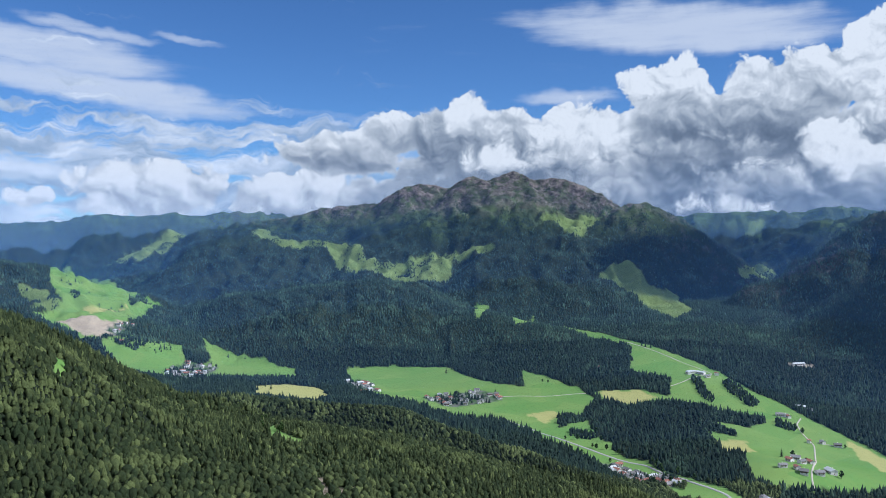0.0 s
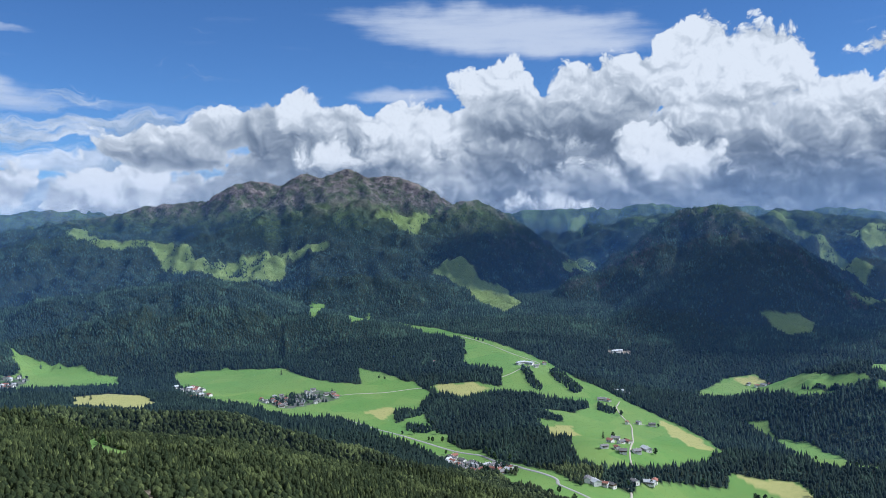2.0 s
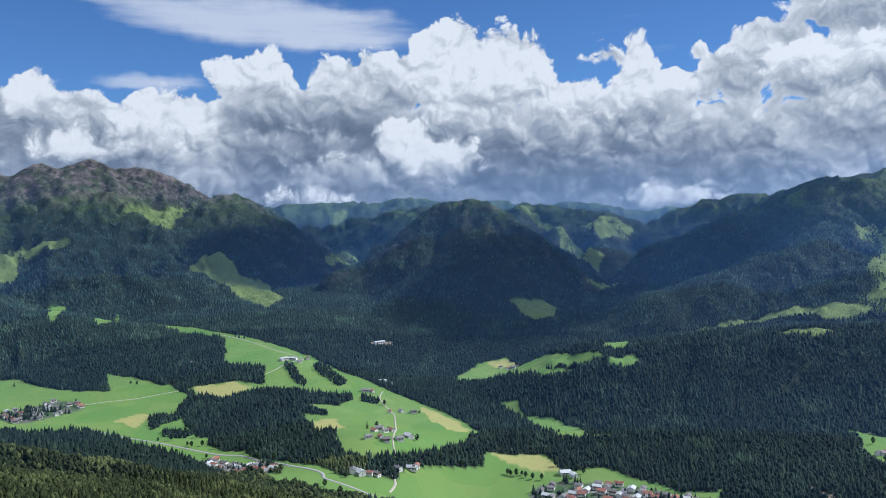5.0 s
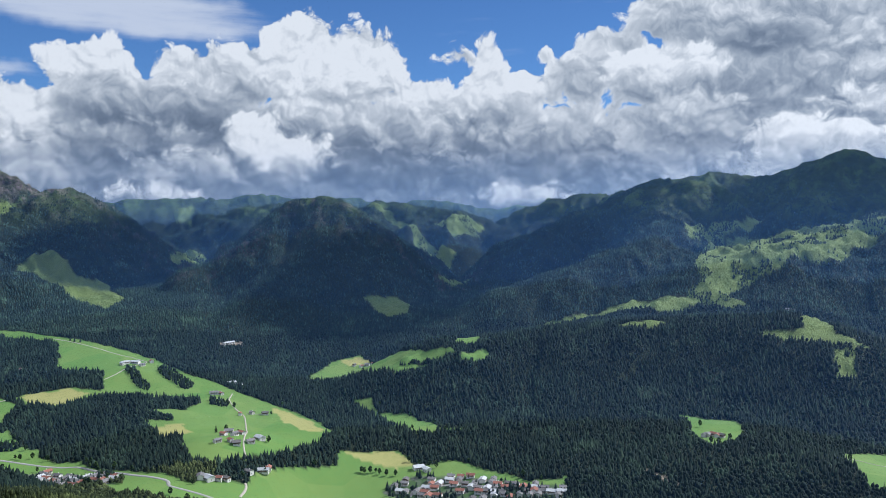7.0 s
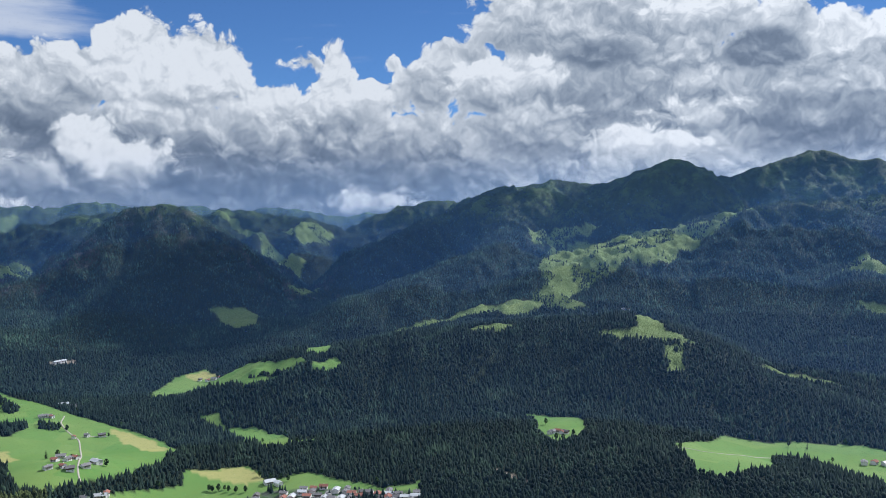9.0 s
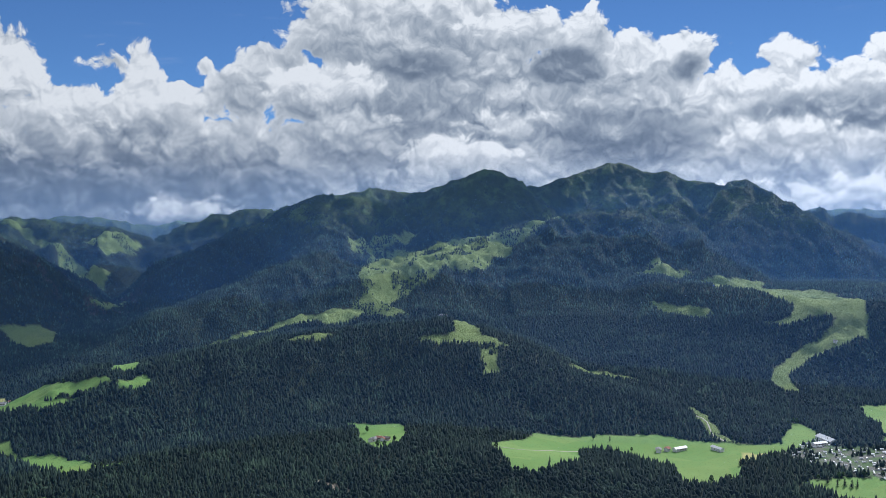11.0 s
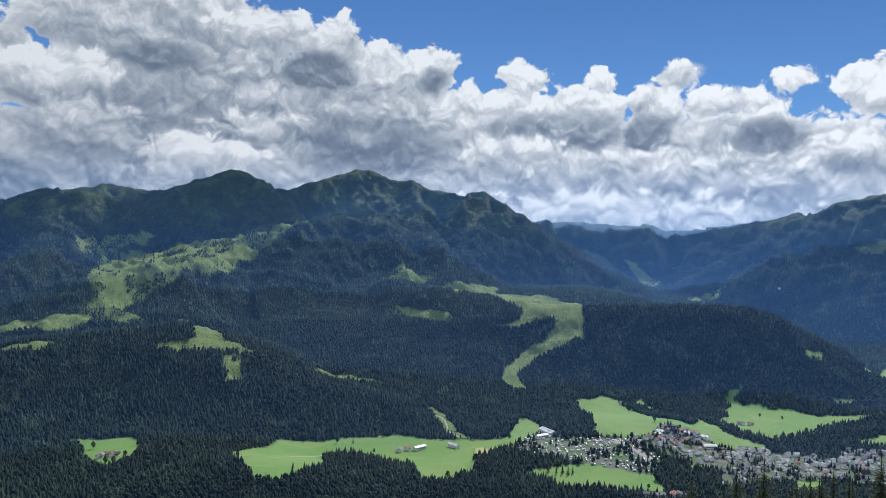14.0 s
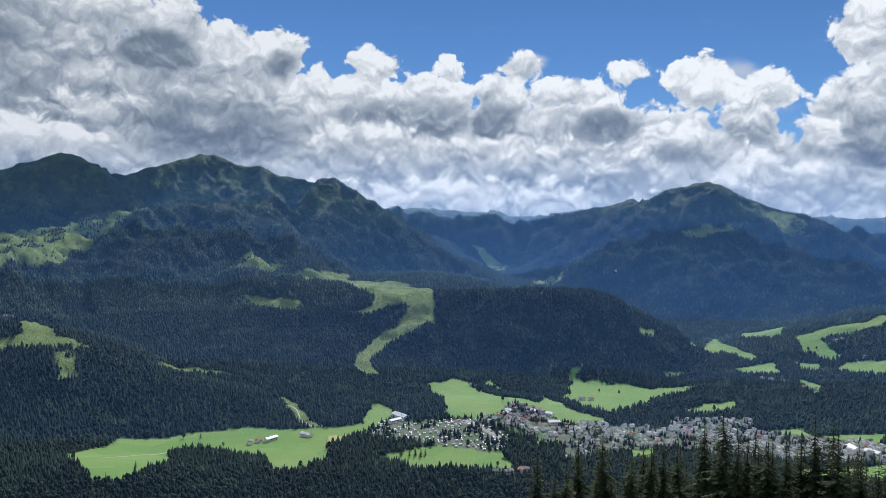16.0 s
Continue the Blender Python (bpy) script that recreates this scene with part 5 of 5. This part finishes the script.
def house(x, y, turn, w, l, kind):
    key = (round(w), round(l), kind)
    z = float(ground_z(np.array([x]), np.array([y]))[0])
    m = pose(x, y, z + 0.2, 0, 0, turn)
    if key not in MODELS:
        MODELS[key] = house_model(*key)
        MODELS[key].matrix_basis = m
        tagged(MODELS[key], HOUSE_WORDS[kind], "house", "houses of the valley")
    else:
        copy_thing(MODELS[key], m)


pick = random.Random(7)
for x, y, w, l, kind in FARMS:
    house(x, y, pick.uniform(0, 180), w, l, kind)


def fill(name, step, turn, most):
    """Houses on a loose grid over a built-up patch."""
    pts = PATCHES[name][1]
    xs, ys = [p[0] for p in pts], [p[1] for p in pts]
    ca, sa = math.cos(radians(turn)), math.sin(radians(turn))
    cx, cy, n = sum(xs) / len(xs), sum(ys) / len(ys), int(900 / step)
    spots = []
    for i in range(-n, n + 1):
        for j in range(-n, n + 1):
            u, v = (i + pick.uniform(-0.22, 0.22)) * step, (j + pick.uniform(-0.22, 0.22)) * step
            spots.append((cx + u * ca - v * sa, cy + u * sa + v * ca))
    s = np.array(spots)
    ok = [p for p, k in zip(spots, inside(s[:, 0], s[:, 1], pts)) if k]
    pick.shuffle(ok)
    for x, y in ok[:most]:
        yield x, y, turn + pick.choice((0, 90)) + pick.uniform(-8, 8)


KINDS = ((9, 11, 0), (9, 11, 1), (10, 13, 0), (10, 12, 2), (11, 14, 1), (9, 13, 0), (11, 15, 3))
for name, step, turn, most in (("estate", 16, 35, 58), ("village_a", 19, 10, 30), ("village_b", 17, 40, 14), ("village_c", 18, 15, 28),
                               ("village_d", 18, 30, 32), ("village_e", 26, 5, 10), ("village_f", 19, 50, 20)):
    for x, y, a in fill(name, step, turn, most):
        house(x, y, a, *pick.choice(KINDS))
# the small town: its first houses singly, the rest of the roofs and walls as one mass
rest = bmesh.new()
rest_roof = bmesh.new()
for k, (x, y, a) in enumerate(fill("town_b", 17, 20, 350)):
    if k < 40:
        house(x, y, a, *pick.choice(((7, 8, 0), (7, 9, 1), (7, 9, 0), (8, 10, 2))))
        continue
    w, l, _ = pick.choice(KINDS)
    w, l = w * 0.72, l * 0.72
    z, h = float(ground_z(np.array([x]), np.array([y]))[0]), pick.choice((5.0, 5.6, 7.5))
    m = pose(x, y, z, 0, 0, a)
    for bm, ring in ((rest, [(-w / 2, -2), (w / 2, -2), (w / 2, h), (0, h + w * 0.2), (-w / 2, h)]),
                     (rest_roof, [(-w / 2 - 0.6, h - 0.3), (0, h + w * 0.2), (w / 2 + 0.6, h - 0.3), (w / 2 + 0.6, h), (0, h + w * 0.2 + 0.3), (-w / 2 - 0.6, h)])):
        e = l / 2 + (0.6 if bm is rest_roof else 0)
        p, q = [bm.verts.new(m @ Vector((u, -e, v))) for u, v in ring], [bm.verts.new(m @ Vector((u, e, v))) for u, v in ring]
        bm.faces.new(p)
        bm.faces.new(q[::-1])
        for i in range(len(ring)):
            j = (i + 1) % len(ring)
            bm.faces.new((p[i], q[i], q[j], p[j]))
town = tagged(new("town_houses"), "closely built white houses with grey roofs in the valley town", "houses", kind="stuff")


def island(name, dark, light):
    m = Nodes(name)
    m.colour(m.mix(m.add("ShaderNodeNewGeometry").outputs["Random Per Island"], dark, light))
    return m.mat


part("walls", rest, WHITE, town)
part("roofs", rest_roof, island("town_roofs", (0.06, 0.055, 0.055), (0.4, 0.39, 0.39)), town)


def caravan_model():
    root = new("caravan")
    bm = bmesh.new()
    box(bm, -1.2, -3.2, 0.5, 1.2, 3.2, 2.8)
    bmesh.ops.bevel(bm, geom=bm.edges[:], offset=0.25, segments=2, affect="EDGES")
    part("body", bm, WHITE, root)
    for s in (-1, 1):
        bm = bmesh.new()
        box(bm, s * 1.22 - 0.03, -1.5, 1.5, s * 1.22 + 0.03, 0.5, 2.2)
        part("window", bm, GLASS, root, "dark window")
        bm = bmesh.new()
        bmesh.ops.create_cone(bm, cap_ends=True, segments=10, radius1=0.38, radius2=0.38, depth=0.25,
                              matrix=pose(s * 1.0, 0.4, 0.36, 0, 90, 0))
        part("wheel", bm, GLASS, root, "black wheel")
    return tagged(root, "white touring caravan parked on the camp site", "caravan", "caravans of the camp site")


van = None
for x, y, a in fill("town_a", 12.5, 12, 170):
    z = float(ground_z(np.array([x]), np.array([y]))[0])
    if van is None:
        van = caravan_model()
        van.matrix_basis = pose(x, y, z, 0, 0, a)
    else:
        copy_thing(van, pose(x, y, z, 0, 0, a))

# ---- single trees ----
BARK = plain("bark", (0.04, 0.03, 0.022), (0.11, 0.085, 0.06), 3.0)
LEAVES = leaf_material("leaves", (0.02, 0.045, 0.012), (0.08, 0.13, 0.035))
DARK_NEEDLES = leaf_material("dark_needles", (0.017, 0.029, 0.012), (0.08, 0.1, 0.036))


def trunk_mesh(bm, height, radius, lean=0.0):
    rings = []
    for k in range(5):
        f = k / 4
        r = radius * (1 - 0.85 * f)
        rings.append([bm.verts.new((lean * f + r * math.cos(a), r * math.sin(a), height * f - 0.4)) for a in np.linspace(0, 2 * math.pi, 7)[:-1]])
    for lo, hi in zip(rings[:-1], rings[1:]):
        for i in range(6):
            bm.faces.new((lo[i], lo[(i + 1) % 6], hi[(i + 1) % 6], hi[i]))


def spruce_tree(h, seed):
    """Whorls of drooping branches, each with a ragged fan of twigs."""
    r = random.Random(seed)
    root = new("spruce_tree")
    bm = bmesh.new()
    trunk_mesh(bm, h, h * 0.014)
    part("trunk", bm, BARK, root)
    bm = bmesh.new()
    z = h * 0.12
    while z < h * 0.985:
        f = (z / h - 0.12) / 0.88
        reach = h * (0.215 * (1 - f) ** 0.75 + 0.016) * (0.82 + 0.3 * noise.noise((seed * 3.1, z * 0.45, 0)))
        n = r.choice((7, 8, 9)) if f < 0.7 else r.choice((5, 6))
        spin = r.uniform(0, 6.28)
        for i in range(n):
            if r.random() < 0.12:
                continue
            a = spin + i * 6.283 / n + r.uniform(-0.35, 0.35)
            ln = reach * r.choice((0.55, 0.8, 1.0, 1.15)) * r.uniform(0.85, 1.15)
            dx, dy = math.cos(a), math.sin(a)
            droop = ln * r.uniform(0.15, 0.5)
            # a bough, with twigs hanging to both sides of it
            for k in range(4):
                g = 0.25 + 0.75 * k / 3
                cx, cy, cz = dx * ln * g, dy * ln * g, z - droop * g * (1.25 - 0.45 * g)
                tw = ln * 0.3 * (1.15 - 0.6 * g) * r.uniform(0.7, 1.3)
                for s in (-1, 1):
                    ex, ey = cx + tw * (dx * 0.6 - s * dy), cy + tw * (dy * 0.6 + s * dx)
                    v = [bm.verts.new(q) for q in ((cx - dx * ln * 0.22, cy - dy * ln * 0.22, cz + ln * 0.07), (ex, ey, cz - tw * r.uniform(0.25, 0.6)),
                                                   (cx + dx * ln * 0.1, cy + dy * ln * 0.1, cz - tw * 0.12))]
                    bm.faces.new(v)
        z += h * (0.036 - 0.014 * f) * r.uniform(0.75, 1.25)
    v = [bm.verts.new(q) for q in ((0.12, 0, h * 0.95), (-0.06, 0.1, h * 0.95), (-0.06, -0.1, h * 0.95), (0, 0, h * 1.03))]
    for t in ((0, 1, 3), (1, 2, 3), (2, 0, 3)):
        bm.faces.new([v[k] for k in t])
    part("crown", bm, DARK_NEEDLES, root, "dark green needled crown")
    return tagged(root, "tall dark green spruce with drooping branches", "tree", "spruces on the near slope")


def leaf_tree(h, seed):
    """A trunk with limbs and a crown of many small leaf clumps."""
    r = random.Random(seed)
    root = new("broadleaf_tree")
    bm = bmesh.new()
    trunk_mesh(bm, h * 0.6, h * 0.022, 0.2)
    part("trunk", bm, BARK, root)
    for i in range(4):
        a, up = i * 1.6 + r.uniform(0, 0.6), r.uniform(0.3, 0.42)
        bm = bmesh.new()
        bmesh.ops.create_cone(bm, cap_ends=True, segments=5, radius1=h * 0.011, radius2=h * 0.003, depth=h * 0.35,
                              matrix=Matrix.Translation((math.cos(a) * h * 0.1, math.sin(a) * h * 0.1, h * (up + 0.1))) @ pose(0, 0, 0, 0, 38, math.degrees(a)))
        part("limb", bm, BARK, root)
    bm = bmesh.new()
    for _ in range(80):
        a, q = r.uniform(0, 6.283), r.random() ** 0.5
        zz = r.uniform(-1, 1)
        wide = math.sqrt(max(0, 1 - zz * zz)) * (0.85 if zz > 0 else 1.0)
        c = Vector((math.cos(a) * q * wide * h * 0.33, math.sin(a) * q * wide * h * 0.33, h * (0.6 + 0.37 * zz)))
        s = h * r.uniform(0.05, 0.095)
        m = Matrix.Translation(c) @ Euler((r.uniform(0, 6), r.uniform(0, 6), 0)).to_matrix().to_4x4() @ Matrix.Diagonal((s * r.uniform(0.8, 1.5), s, s * r.uniform(0.5, 0.9), 1))
        bmesh.ops.create_icosphere(bm, subdivisions=1, radius=1, matrix=m)
    part("crown", bm, LEAVES, root, "leafy green crown")
    return tagged(root, "round leafy tree standing in the meadow", "tree", "trees in the meadows")


SPRUCES = [spruce_tree(h, k) for k, h in enumerate((17, 20, 15, 22.5, 18, 13.5))]
LEAFY = [leaf_tree(h, 20 + k) for k, h in enumerate((9, 12, 14))]
used = set()


def stand(model, x, y, scale=1.0):
    z = float(ground_z(np.array([x]), np.array([y]))[0])
    m = pose(x, y, z, 0, 0, pick.uniform(0, 360))
    if model not in used:
        used.add(model)
        model.matrix_basis = m
        return model
    return copy_thing(model, m)


for x, y, kind in LONE_TREES:
    ob = stand(pick.choice(LEAFY) if kind else pick.choice(SPRUCES), x, y)
# broadleaf trees straggling along the edges of the valley's meadows
edge = random.Random(31)
for name, (kind, pts) in PATCHES.items():
    if kind != "grass" or math.hypot(*pts[0]) > 2450 or math.hypot(*pts[0]) < 1150:
        continue
    for (ax, ay), (bx, by) in zip(pts, pts[1:] + pts[:1]):
        for _ in range(int(math.hypot(bx - ax, by - ay) / 16)):
            if edge.random() < 0.15:
                f = edge.random()
                stand(edge.choice(LEAFY), ax + f * (bx - ax) + edge.gauss(0, 7), ay + f * (by - ay) + edge.gauss(0, 7))
# the spruces just below the viewpoint
for _ in range(160):
    f = pick.random()
    b, r = radians(97.5 + 26 * f), pick.uniform(136, 215) + 8 * (1 - f)
    stand(pick.choice(SPRUCES), r * math.sin(b), r * math.cos(b))
